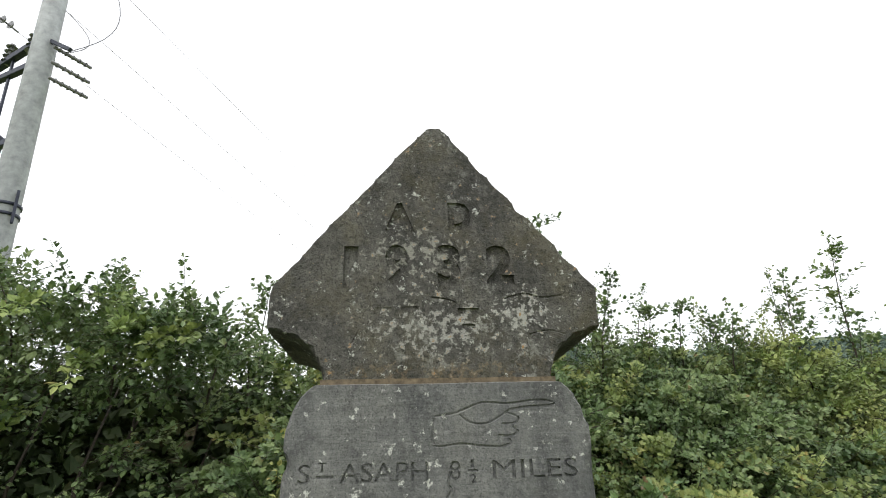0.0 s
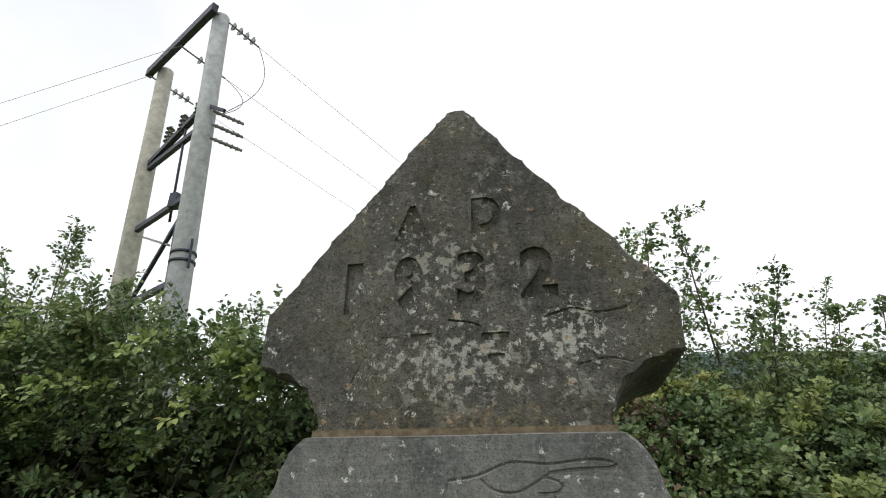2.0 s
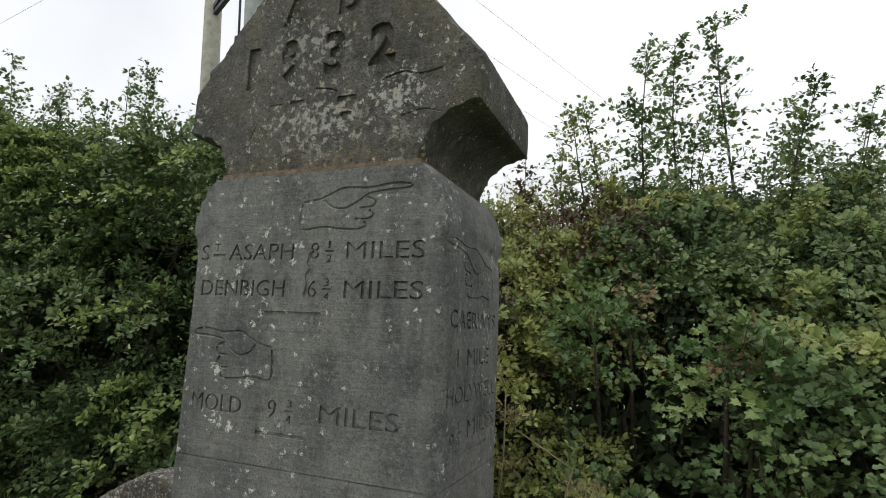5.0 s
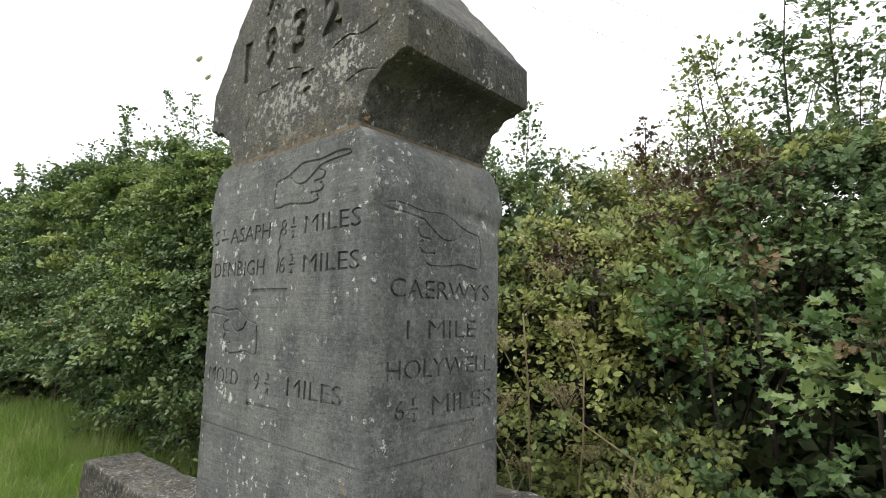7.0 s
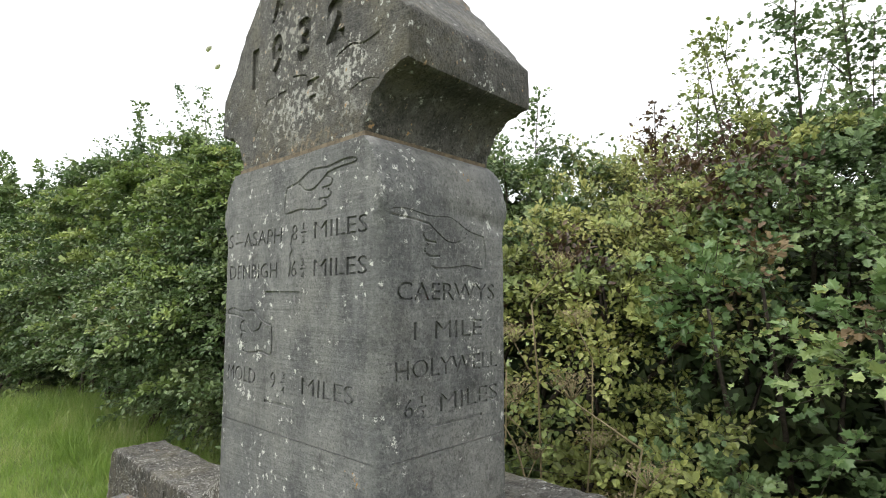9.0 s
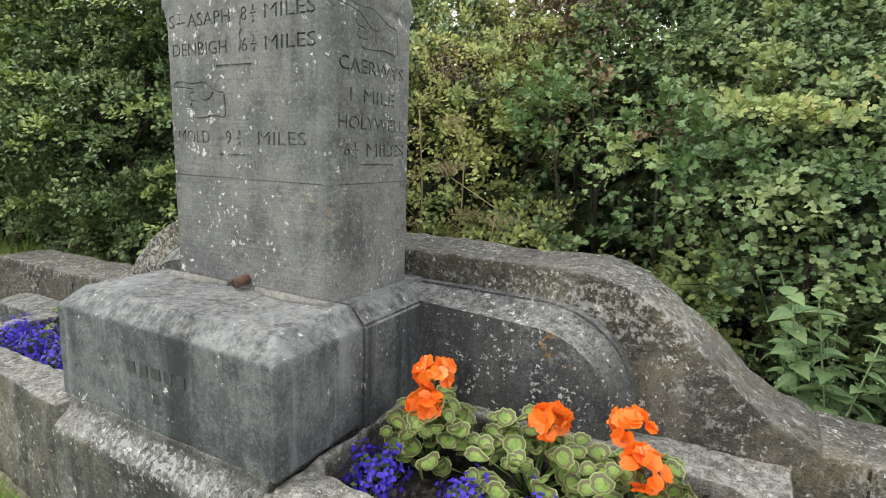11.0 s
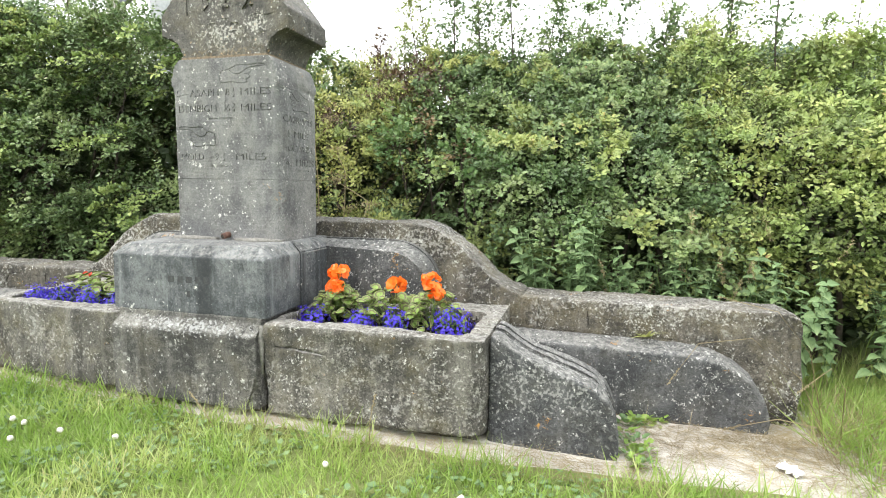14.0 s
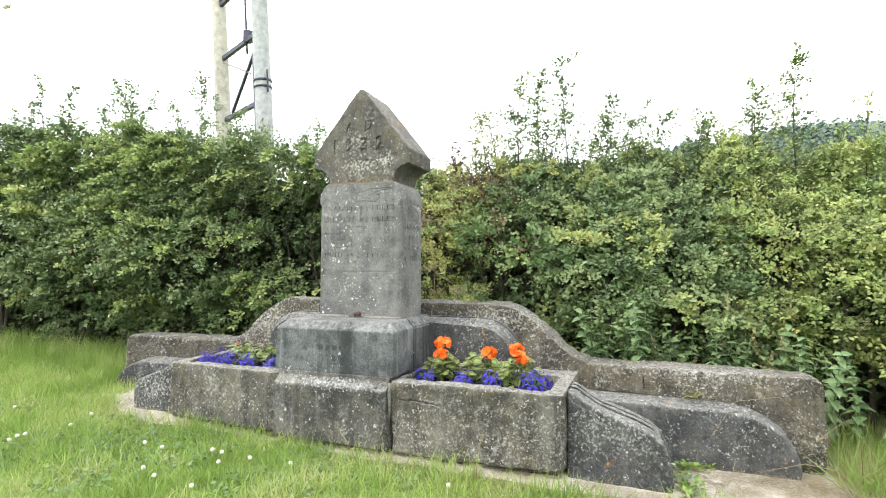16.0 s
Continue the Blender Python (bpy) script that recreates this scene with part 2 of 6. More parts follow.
rough_stone = stone_material("weathered_concrete_stone", (0.052, 0.049, 0.041), (0.15, 0.143, 0.122), white=0.5, orange=0.12, streak=0.55, patch=0.45, relief=1.0, moss=0.5, crust_on_top=0.9, grit=0.16, worm=0.5, marks=[((1.25, -0.25, 0.4), (0.35, 0.12, 0.26), (0.4, 0.395, 0.35), 0.6), ((0.0, -0.28, 0.57), (0.4, 0.12, 0.05), (0.45, 0.44, 0.39), 0.8), ((-0.9, -0.25, 0.38), (0.4, 0.12, 0.2), (0.36, 0.35, 0.31), 0.5)])
wall_stone = stone_material("wall_stone", (0.036, 0.033, 0.027), (0.118, 0.107, 0.085), white=0.85, orange=0.2, streak=0.45, patch=0.5, relief=1.0, moss=0.5, crust_on_top=0.38, grit=0.22, worm=0.35, marks=[((0.95, 0.5, 0.95), (0.8, 0.35, 0.2), (0.45, 0.44, 0.4), 0.5), ((2.2, 0.5, 0.66), (1.0, 0.35, 0.12), (0.45, 0.44, 0.4), 0.5), ((-1.3, 0.5, 0.85), (1.6, 0.35, 0.3), (0.42, 0.41, 0.37), 0.7)])
plinth_stone = stone_material("plinth_stone", (0.042, 0.042, 0.038), (0.128, 0.124, 0.11), white=0.3, orange=0.1, streak=0.65, patch=0.3, relief=0.9, moss=0.25, crust_on_top=0.7, grit=0.2, worm=0.4, marks=[((0.0, -0.325, 0.58), (0.6, 0.1, 0.07), (0.34, 0.35, 0.335), 0.75)])
bench_stone = stone_material("bench_stone", (0.036, 0.038, 0.039), (0.092, 0.094, 0.092), white=0.5, orange=0.25, streak=0.35, patch=0.25, relief=0.7, moss=0.12, crust_on_top=0.6, grit=0.16, worm=0.25, marks=[((1.7, -0.1, 0.42), (0.5, 0.4, 0.3), (0.42, 0.42, 0.39), 0.4), ((-1.6, -0.1, 0.42), (0.5, 0.4, 0.35), (0.42, 0.42, 0.39), 0.6)])
inscription = plain_material("worn_inscription", (0.04, 0.042, 0.042), 0.9, vary=0.6, scale=55, relief=0.5)
# footing coloured dark to deepen the shadow gap under plinth and troughs
shadow_gap_stone = plain_material("shadow_gap_footing", (0.05, 0.045, 0.036), 0.95, vary=0.5, scale=30, relief=0.8)
ochre_mortar = plain_material("ochre_bedding_mortar", (0.15, 0.115, 0.075), 0.9, vary=0.5, scale=70, relief=0.6)
mortar = plain_material("old_mortar", (0.17, 0.165, 0.145), 0.9, vary=0.5, scale=70, relief=0.6)
soil = plain_material("planting_soil", (0.028, 0.022, 0.017), 0.95, vary=0.7, scale=70, relief=1.0)
hawthorn = leaf_material("hawthorn_leaf", [(0.0, (0.066, 0.115, 0.045)), (0.4, (0.115, 0.182, 0.064)), (0.75, (0.18, 0.255, 0.09)), (0.96, (0.27, 0.325, 0.13)), (1.0, (0.26, 0.16, 0.06))], gloss=0.45, through=0.15)
yellow_hedge = leaf_material("yellowing_leaf", [(0.0, (0.11, 0.16, 0.052)), (0.4, (0.19, 0.25, 0.074)), (0.75, (0.29, 0.35, 0.105)), (0.96, (0.42, 0.44, 0.145)), (1.0, (0.28, 0.15, 0.06))], gloss=0.5, through=0.2)
fresh_leaf = leaf_material("fresh_hawthorn_leaf", [(0.0, (0.14, 0.21, 0.062)), (0.4, (0.225, 0.31, 0.088)), (0.75, (0.32, 0.405, 0.12)), (0.96, (0.43, 0.48, 0.155)), (1.0, (0.4, 0.3, 0.1))], gloss=0.5, through=0.22)
ochre_leaf = leaf_material("ochre_privet_leaf", [(0.0, (0.13, 0.155, 0.042)), (0.4, (0.26, 0.3, 0.082)), (0.75, (0.39, 0.42, 0.125)), (0.96, (0.5, 0.47, 0.17)), (1.0, (0.3, 0.16, 0.06))], gloss=0.5, through=0.2)
# leaf for the hedge interior, whose shade is put into the colour
inner_shade_leaf = leaf_material("shaded_interior_leaf", [(0.0, (0.035, 0.058, 0.02)), (0.5, (0.06, 0.095, 0.032)), (0.85, (0.09, 0.115, 0.042)), (1.0, (0.1, 0.065, 0.03))], gloss=0.6, through=0.1)
maple = leaf_material("field_maple_leaf", [(0.0, (0.08, 0.15, 0.05)), (0.5, (0.14, 0.23, 0.08)), (0.85, (0.2, 0.29, 0.1)), (0.95, (0.3, 0.36, 0.12)), (1.0, (0.36, 0.38, 0.12))])
nettle_leaf = leaf_material("nettle_leaf", [(0.0, (0.085, 0.15, 0.06)), (0.5, (0.135, 0.215, 0.085)), (0.9, (0.2, 0.28, 0.12)), (1.0, (0.27, 0.34, 0.15))], gloss=0.6, through=0.15)
dead_leaf = leaf_material("dead_brown_leaf", [(0.0, (0.045, 0.026, 0.018)), (0.5, (0.08, 0.046, 0.028)), (0.8, (0.12, 0.075, 0.038)), (1.0, (0.16, 0.12, 0.05))], through=0.15)
rusty_leaf = leaf_material("rusty_leaf", [(0.0, (0.1, 0.065, 0.035)), (0.5, (0.16, 0.105, 0.05)), (0.8, (0.22, 0.16, 0.07)), (1.0, (0.26, 0.2, 0.08))], gloss=0.6, through=0.15)
grass_leaf = leaf_material("grass_blade", [(0.0, (0.16, 0.26, 0.045)), (0.5, (0.27, 0.4, 0.085)), (0.8, (0.36, 0.47, 0.13)), (0.92, (0.46, 0.49, 0.2)), (1.0, (0.55, 0.5, 0.28))], through=0.38)
straw = leaf_material("dry_straw", [(0.0, (0.16, 0.12, 0.06)), (0.5, (0.26, 0.21, 0.11)), (0.8, (0.34, 0.28, 0.16)), (1.0, (0.45, 0.38, 0.22))], gloss=0.7, through=0.15)
bark = plain_material("hedge_bark", (0.06, 0.048, 0.035), 0.9, vary=0.5, scale=60, relief=0.6)
grey_pole = plain_material("grey_weathered_pole_wood", (0.36, 0.375, 0.38), 0.85, vary=0.3, scale=9, relief=0.4)
pole_wood = plain_material("weathered_pole_wood", (0.4, 0.385, 0.33), 0.85, vary=0.3, scale=9, relief=0.4)
steel = plain_material("painted_steel", (0.045, 0.05, 0.07), 0.5, metal=0.6, vary=0.4, scale=20)
ceramic = plain_material("insulator_ceramic", (0.2, 0.2, 0.2), 0.3, vary=0.2)
wire_metal = plain_material("aluminium_wire", (0.16, 0.16, 0.17), 0.5, metal=0.6, vary=0.1)
petal_orange = leaf_material("geranium_petal", [(0.0, (0.8, 0.13, 0.012)), (0.5, (0.9, 0.2, 0.02)), (0.8, (0.92, 0.27, 0.035)), (1.0, (0.92, 0.36, 0.07))], through=0.3)
petal_red = leaf_material("small_red_petal", [(0.0, (0.5, 0.03, 0.012)), (0.5, (0.62, 0.05, 0.018)), (0.8, (0.7, 0.07, 0.03)), (1.0, (0.72, 0.1, 0.05))], through=0.3)
petal_blue = leaf_material("lobelia_petal", [(0.0, (0.035, 0.02, 0.3)), (0.5, (0.06, 0.035, 0.5)), (0.85, (0.09, 0.05, 0.62)), (1.0, (0.16, 0.1, 0.7))], through=0.3)
geranium_leaf = leaf_material("geranium_leaf", [(0.0, (0.1, 0.18, 0.035)), (0.5, (0.17, 0.27, 0.055)), (0.85, (0.26, 0.36, 0.085)), (1.0, (0.38, 0.42, 0.15))], gloss=0.6)
geranium_zone = plain_material("geranium_dark_zone", (0.095, 0.085, 0.035), 0.6, vary=0.5, scale=60)
geranium_margin = plain_material("geranium_pale_margin", (0.2, 0.27, 0.08), 0.6, vary=0.25, scale=60)
petal_white = plain_material("clover_white", (0.62, 0.6, 0.52), 0.8, vary=0.2, scale=400)
paper = plain_material("crumpled_paper", (0.75, 0.75, 0.73), 0.8, vary=0.1)
rust = plain_material("rusty_iron", (0.09, 0.045, 0.03), 0.8, vary=0.5, scale=80)


def ground_material():
    m, nodes, links, bsdf = base_material("turf_and_bare_earth")
    vec = nodes.new("ShaderNodeTexCoord").outputs["Object"]
    fine = noise_fac(nodes, links, vec, 55, 6, 0.7)
    broad = noise_fac(nodes, links, vec, 1.3, 5, 0.6)
    col = blend(nodes, links, fine, (0.1, 0.15, 0.032), (0.19, 0.26, 0.065))
    col = blend(nodes, links, remap(nodes, links, broad, 0.45, 0.65, 0, 0.5), col, (0.2, 0.19, 0.08))
    links.new(col, bsdf.inputs["Base Color"])
    bsdf.inputs["Roughness"].default_value = 0.95
    bump = node(nodes, "ShaderNodeBump", Strength=0.8, Distance=0.02)
    links.new(fine, bump.inputs["Height"])
    links.new(bump.outputs["Normal"], bsdf.inputs["Normal"])
    return m


turf = ground_material()


def earth_material():
    m, nodes, links, bsdf = base_material("bare_earth_and_old_concrete")
    vec = nodes.new("ShaderNodeTexCoord").outputs["Object"]
    broad = noise_fac(nodes, links, vec, 4.5, 6, 0.7)
    mid = noise_fac(nodes, links, vec, 45, 6, 0.75)
    fine = noise_fac(nodes, links, vec, 230, 3, 0.7)
    col = blend(nodes, links, remap(nodes, links, broad, 0.43, 0.6), (0.42, 0.395, 0.35), (0.6, 0.575, 0.52))
    col = blend(nodes, links, remap(nodes, links, mid, 0.52, 0.68, 0, 0.55), col, (0.16, 0.135, 0.095))
    col = blend(nodes, links, remap(nodes, links, fine, 0.52, 0.66, 0, 0.6), col, (0.5, 0.46, 0.38))
    col = blend(nodes, links, remap(nodes, links, fine, 0.45, 0.33, 0, 0.6), col, (0.09, 0.075, 0.055))
    links.new(col, bsdf.inputs["Base Color"])
    bsdf.inputs["Roughness"].default_value = 0.95
    bump = node(nodes, "ShaderNodeBump", Strength=0.9, Distance=0.008)
    links.new(maths(nodes, links, "ADD", mid, maths(nodes, links, "MULTIPLY", fine, 0.4)), bump.inputs["Height"])
    links.new(bump.outputs["Normal"], bsdf.inputs["Normal"])
    return m


earth = earth_material()
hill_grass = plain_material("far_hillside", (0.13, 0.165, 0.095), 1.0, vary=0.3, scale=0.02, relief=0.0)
# distance haze is mixed into this woodland colour
hazy_wood = plain_material("haze_paled_woodland", (0.1, 0.145, 0.115), 1.0, vary=0.4, scale=0.12, relief=0.0)


# ---- building helpers ----
def mesh_of(bm, name):
    me = bpy.data.meshes.new(name)
    bm.to_mesh(me)
    bm.free()
    return me


def part(name, data, material, parent=None, label=""):
    me = mesh_of(data, name) if isinstance(data, bmesh.types.BMesh) else data
    if not me.materials:
        me.materials.append(material)
    ob = new(name, me)
    ob.parent = parent
    if label:
        ob["label"] = label
    return ob


def thing(name, label, category, group="", kind="", at=(0, 0, 0)):
    ob = tagged(new(name), label, category, group, kind)
    ob.location = at
    ob.empty_display_size = 0.1
    return ob


def poly_mesh(name, verts, sides, smooth=False):
    """A mesh of many alike small sheets; those with five corners or more are creased so that they can bend."""
    v = np.asarray(verts, dtype=np.float32).reshape(-1, 3)
    count = len(v) // sides
    if sides == 5:
        faces = [(0, 1, 2, 4), (4, 2, 3)]
    elif sides >= 6:
        tip = sides // 2
        faces = [tuple(range(tip + 1)), (*range(tip, sides), 0)]
    else:
        faces = [tuple(range(sides))]
    flat = np.concatenate([np.array(f) for f in faces])
    sizes = np.array([len(f) for f in faces])
    starts = np.concatenate([[0], np.cumsum(sizes)[:-1]])
    me = bpy.data.meshes.new(name)
    me.vertices.add(len(v))
    me.vertices.foreach_set("co", v.ravel())
    me.loops.add(count * len(flat))
    me.loops.foreach_set("vertex_index", (np.arange(count)[:, None] * sides + flat[None, :]).astype(np.int32).ravel())
    me.polygons.add(count * len(faces))
    me.polygons.foreach_set("loop_start", (np.arange(count)[:, None] * len(flat) + starts[None, :]).astype(np.int32).ravel())
    me.polygons.foreach_set("use_smooth", np.full(count * len(faces), smooth))
    me.update(calc_edges=True)
    return me


def baked(me, voxel=0.0, smooth=0, cutter=None):
    """The mesh after remeshing it evenly, smoothing it, or cutting another one out of it."""
    ob = new("work", me)
    if voxel:
        r = ob.modifiers.new("remesh", "REMESH")
        r.mode, r.voxel_size = "VOXEL", voxel
    if smooth:
        s = ob.modifiers.new("smooth", "SMOOTH")
        s.factor, s.iterations = 0.5, smooth
    helper = None
    if cutter:
        helper = new("cutter", cutter)
        c = ob.modifiers.new("cut", "BOOLEAN")
        c.operation, c.solver, c.object, c.use_self = "DIFFERENCE", "EXACT", helper, True
    dg = bpy.context.evaluated_depsgraph_get()
    dg.update()
    out = bpy.data.meshes.new_from_object(ob.evaluated_get(dg))
    bpy.data.objects.remove(ob)
    if helper:
        bpy.data.objects.remove(helper)
    return out


def wear(me, broad=0.004, fine=0.0015, seed=0.0):
    """Push the surface in and out by noise, as weathered stone is."""
    n = len(me.vertices)
    co, no = np.empty(n * 3, np.float32), np.empty(n * 3, np.float32)
    me.vertices.foreach_get("co", co)
    me.vertex_normals.foreach_get("vector", no)
    co, no = co.reshape(-1, 3), no.reshape(-1, 3)
    push = np.array([broad * noise.noise(Vector(p) * 4.0 + Vector((seed, 0, 0))) + fine * noise.noise(Vector(p) * 22.0 + Vector((0, seed, 0))) for p in co.tolist()], np.float32)
    me.vertices.foreach_set("co", (co + no * push[:, None]).ravel())
    me.update()
    return me


def prism(profile, a, b, axis="y"):
    """A solid with the given outline (x, z), from a to b along y; with axis x the outline is (y, z)."""
    bm = bmesh.new()
    rings = []
    for d in (a, b):
        rings.append([bm.verts.new((u, d, w) if axis == "y" else (d, u, w)) for u, w in profile])
    n = len(profile)
    bm.faces.new(rings[0])
    bm.faces.new(rings[1][::-1])
    for i in range(n):
        bm.faces.new((rings[0][i], rings[1][i], rings[1][(i + 1) % n], rings[0][(i + 1) % n]))
    bmesh.ops.recalc_face_normals(bm, faces=bm.faces)
    return bm


def arc(cx, cz, rx, rz, a0, a1, n=8):
    return [(cx + rx * math.cos(radians(a0 + (a1 - a0) * i / n)), cz + rz * math.sin(radians(a0 + (a1 - a0) * i / n))) for i in range(n + 1)]


def stone_block(name, bm, material, parent=None, voxel=0.014, smooth=4, broad=0.005, fine=0.002, seed=0.0, label="", cutter=None):
    me = wear(baked(mesh_of(bm, name), voxel, smooth), broad, fine, seed)
    if cutter:
        me = baked(me, cutter=cutter)
    me.materials.clear()
    for p in me.polygons:
        p.use_smooth = True
    me.set_sharp_from_angle(angle=radians(42))
    return part(name, me, material, parent, label)


def dressed_block(name, bm, material, parent=None, arris=0.007, label=""):
    """A smooth-dressed stone with narrow rounded arrises."""
    bmesh.ops.bevel(bm, geom=[e for e in bm.edges if e.calc_face_angle(0) > radians(15)], offset=arris, segments=2, affect="EDGES")
    for f in bm.faces:
        f.smooth = True
    me = mesh_of(bm, name)
    me.set_sharp_from_angle(angle=radians(35))
    return part(name, me, material, parent, label)


def mirrored(profile):
    return [(-x, z) for x, z in profile][::-1]


def tube(points, radii, sides=6):
    """A tapered tube along a line of points."""
    bm = bmesh.new()
    rings = []
    pts = [Vector(p) for p in points]
    for i, p in enumerate(pts):
        d = (pts[min(i + 1, len(pts) - 1)] - pts[max(i - 1, 0)]).normalized()
        u = d.orthogonal().normalized()
        w = d.cross(u)
        rings.append([bm.verts.new(p + (u * math.cos(2 * math.pi * k / sides) + w * math.sin(2 * math.pi * k / sides)) * radii[i]) for k in range(sides)])
    for a, b in zip(rings, rings[1:]):
        for k in range(sides):
            bm.faces.new((a[k], a[(k + 1) % sides], b[(k + 1) % sides], b[k])).smooth = True
    bm.faces.new(rings[0][::-1])
    bm.faces.new(rings[-1])
    return bm


def join_into(bm, other):
    me = mesh_of(other, "joined")
    bm.from_mesh(me)
    bpy.data.meshes.remove(me)


def box(lo, hi):
    bm = bmesh.new()
    bmesh.ops.create_cube(bm, size=1, matrix=Matrix.Translation([(a + b) / 2 for a, b in zip(lo, hi)]) @ Matrix.Diagonal([b - a for a, b in zip(lo, hi)] + [1]))
    return bm


def ground_height(x, y):
    """The verge falls a little towards +x."""
    return 0.16 - 0.025 * max(-6.0, min(4.0, x))


# ---- ground ----
def build_ground():
    bm = bmesh.new()
    xs = [-900, -200, -60, -20] + [-10 + 0.5 * i for i in range(33)] + [10, 30, 100, 300, 900]
    ys = [-400, -60, -15] + [-6 + 0.5 * i for i in range(21)] + [6, 12, 40, 150, 500, 900]
    grid = [[bm.verts.new((x, y, ground_height(x, y) + 0.02 * noise.noise(Vector((x, y, 3.0))))) for x in xs] for y in ys]
    for j in range(len(ys) - 1):
        for i in range(len(xs) - 1):
            bm.faces.new((grid[j][i], grid[j][i + 1], grid[j + 1][i + 1], grid[j + 1][i])).smooth = True
    ob = part("ground", bm, turf)
    tagged(ob, "grassy roadside verge reaching to the far fields", "ground", kind="structure")
    # the bare strip of earth and old concrete round the foot of the stones
    bm = bmesh.new()
    cols = []
    for i in range(81):
        x = -2.5 + 5.9 * i / 80
        wide = max(0.0, min(1.0, (x - 1.6) / 0.8))
        front = -0.42 - 0.04 * noise.noise(Vector((x * 2.5, 0, 0))) + 0.10 * wide - 0.08 * noise.noise(Vector((x * 0.9, 5, 0)))
        if x < -1.7:
            front += 0.5 * (-1.7 - x)
        back = 0.9
        col = []
        for j in range(15):
            y = front + (back - front) * j / 14
            rim = min(1.0, j / 2.0, i / 3.0, (80 - i) / 3.0)
            z = ground_height(x, y) + (0.018 if rim > 0 else -0.05) * (rim if rim > 0 else 1) + 0.008 * noise.noise(Vector((x * 6, y * 6, 0)))
            col.append(bm.verts.new((x, y, z)))
        cols.append(col)
    for a, b in zip(cols, cols[1:]):
        for j in range(14):
            bm.faces.new((a[j], b[j], b[j + 1], a[j + 1])).smooth = True
    tagged(part("pavement", bm, earth), "strip of bare earth and worn concrete round the stones", "bare ground", kind="structure")


build_ground()


# ---- lettering and carved signs ----
def letters(body, size, stretch=1.0, bold=0.0):
    """Outline letters as a solid, lying in x and y, centred on the origin."""
    cu = bpy.data.curves.new("lettering", "FONT")
    cu.body, cu.size, cu.extrude, cu.align_x, cu.align_y = body, size, 0.005 if size < 0.08 else 0.009, "CENTER", "CENTER"
    cu.resolution_u = 3
    cu.offset = bold
    cu.space_character = stretch
    ob = new("work", cu)
    dg = bpy.context.evaluated_depsgraph_get()
    dg.update()
    me = bpy.data.meshes.new_from_object(ob.evaluated_get(dg))
    bpy.data.objects.remove(ob)
    return me


def carve(bm, me, m):
    """Add a solid to a cutter."""
    me.transform(m)
    bm.from_mesh(me)
    bpy.data.meshes.remove(me)


FRONT = Matrix.Rotation(radians(90), 4, "X")
SIDE = Matrix.Rotation(radians(90), 4, "Z") @ FRONT


def cut_text(bm, face, body, u, w, height, width, bold=0.0):
    """Letters on a face: u along it, w up, cap height and overall width in metres."""
    me = letters(body, height / 0.70, bold=bold)
    xs = [v.co.x for v in me.vertices]
    ys = [v.co.y for v in me.vertices]
    s = width / (max(xs) - min(xs))
    mid = Matrix.Translation((-(max(xs) + min(xs)) / 2, -(max(ys) + min(ys)) / 2, 0))
    at = Matrix.Translation((u, 0, w)) if face is FRONT else Matrix.Translation((SHAFT_X, u, w))
    carve(bm, me, at @ face @ Matrix.Diagonal((s, 1, 1, 1)) @ mid)


def cut_bar(bm, face, u0, u1, w, thick=0.007):
    at = Matrix.Translation((0, 0, 0)) if face is FRONT else Matrix.Translation((SHAFT_X, 0, 0))
    carve(bm, mesh_of(box((u0, w - thick / 2, -0.0035), (u1, w + thick / 2, 0.006)), "bar"), at @ face)


def cut_line(bm, face, pts, radius=0.0036):
    at = Matrix.Translation((0, 0, 0)) if face is FRONT else Matrix.Translation((SHAFT_X, 0, 0))
    smooth = []
    for i in range(len(pts) - 1):
        p0, p1, p2, p3 = (Vector(pts[max(0, min(len(pts) - 1, k))]) for k in (i - 1, i, i + 1, i + 2))
        for k in range(4):
            t = k / 4
            smooth.append(0.5 * ((2 * p1) + (p2 - p0) * t + (2 * p0 - 5 * p1 + 4 * p2 - p3) * t * t + (3 * p1 - p0 - 3 * p2 + p3) * t ** 3))
    smooth.append(Vector(pts[-1]))
    carve(bm, mesh_of(tube([(p.x, p.y, 0) for p in smooth], [radius] * len(smooth), 5), "groove"), at @ face)


def cut_pointer(bm, face, u0, w0, wide, high, flip=False):
    """The outline of a pointing fist: cuff, thumb, long forefinger and curled fingers."""
    def put(pts):
        return [(u0 + wide * ((1 - a) if flip else a), w0 + high * b) for a, b in pts]
    cut_line(bm, face, put([(0.02, 0.62), (0.0, 0.3), (0.03, 0.02), (0.22, 0.06), (0.4, 0.0), (0.55, -0.02)]))
    cut_line(bm, face, put([(0.02, 0.66), (0.2, 0.74), (0.4, 0.95), (0.62, 0.92), (0.85, 0.99), (0.985, 0.94), (0.97, 0.86), (0.8, 0.84), (0.62, 0.78)]))
    cut_line(bm, face, put([(0.22, 0.7), (0.3, 0.52), (0.42, 0.48), (0.52, 0.6), (0.64, 0.8)]))
    cut_line(bm, face, put([(0.6, 0.72), (0.69, 0.62), (0.66, 0.48), (0.56, 0.46)]))
    cut_line(bm, face, put([(0.64, 0.42), (0.68, 0.3), (0.62, 0.2), (0.52, 0.22)]))
    cut_line(bm, face, put([(0.6, 0.16), (0.62, 0.05), (0.55, -0.02)]))


SHAFT_X = 0.318


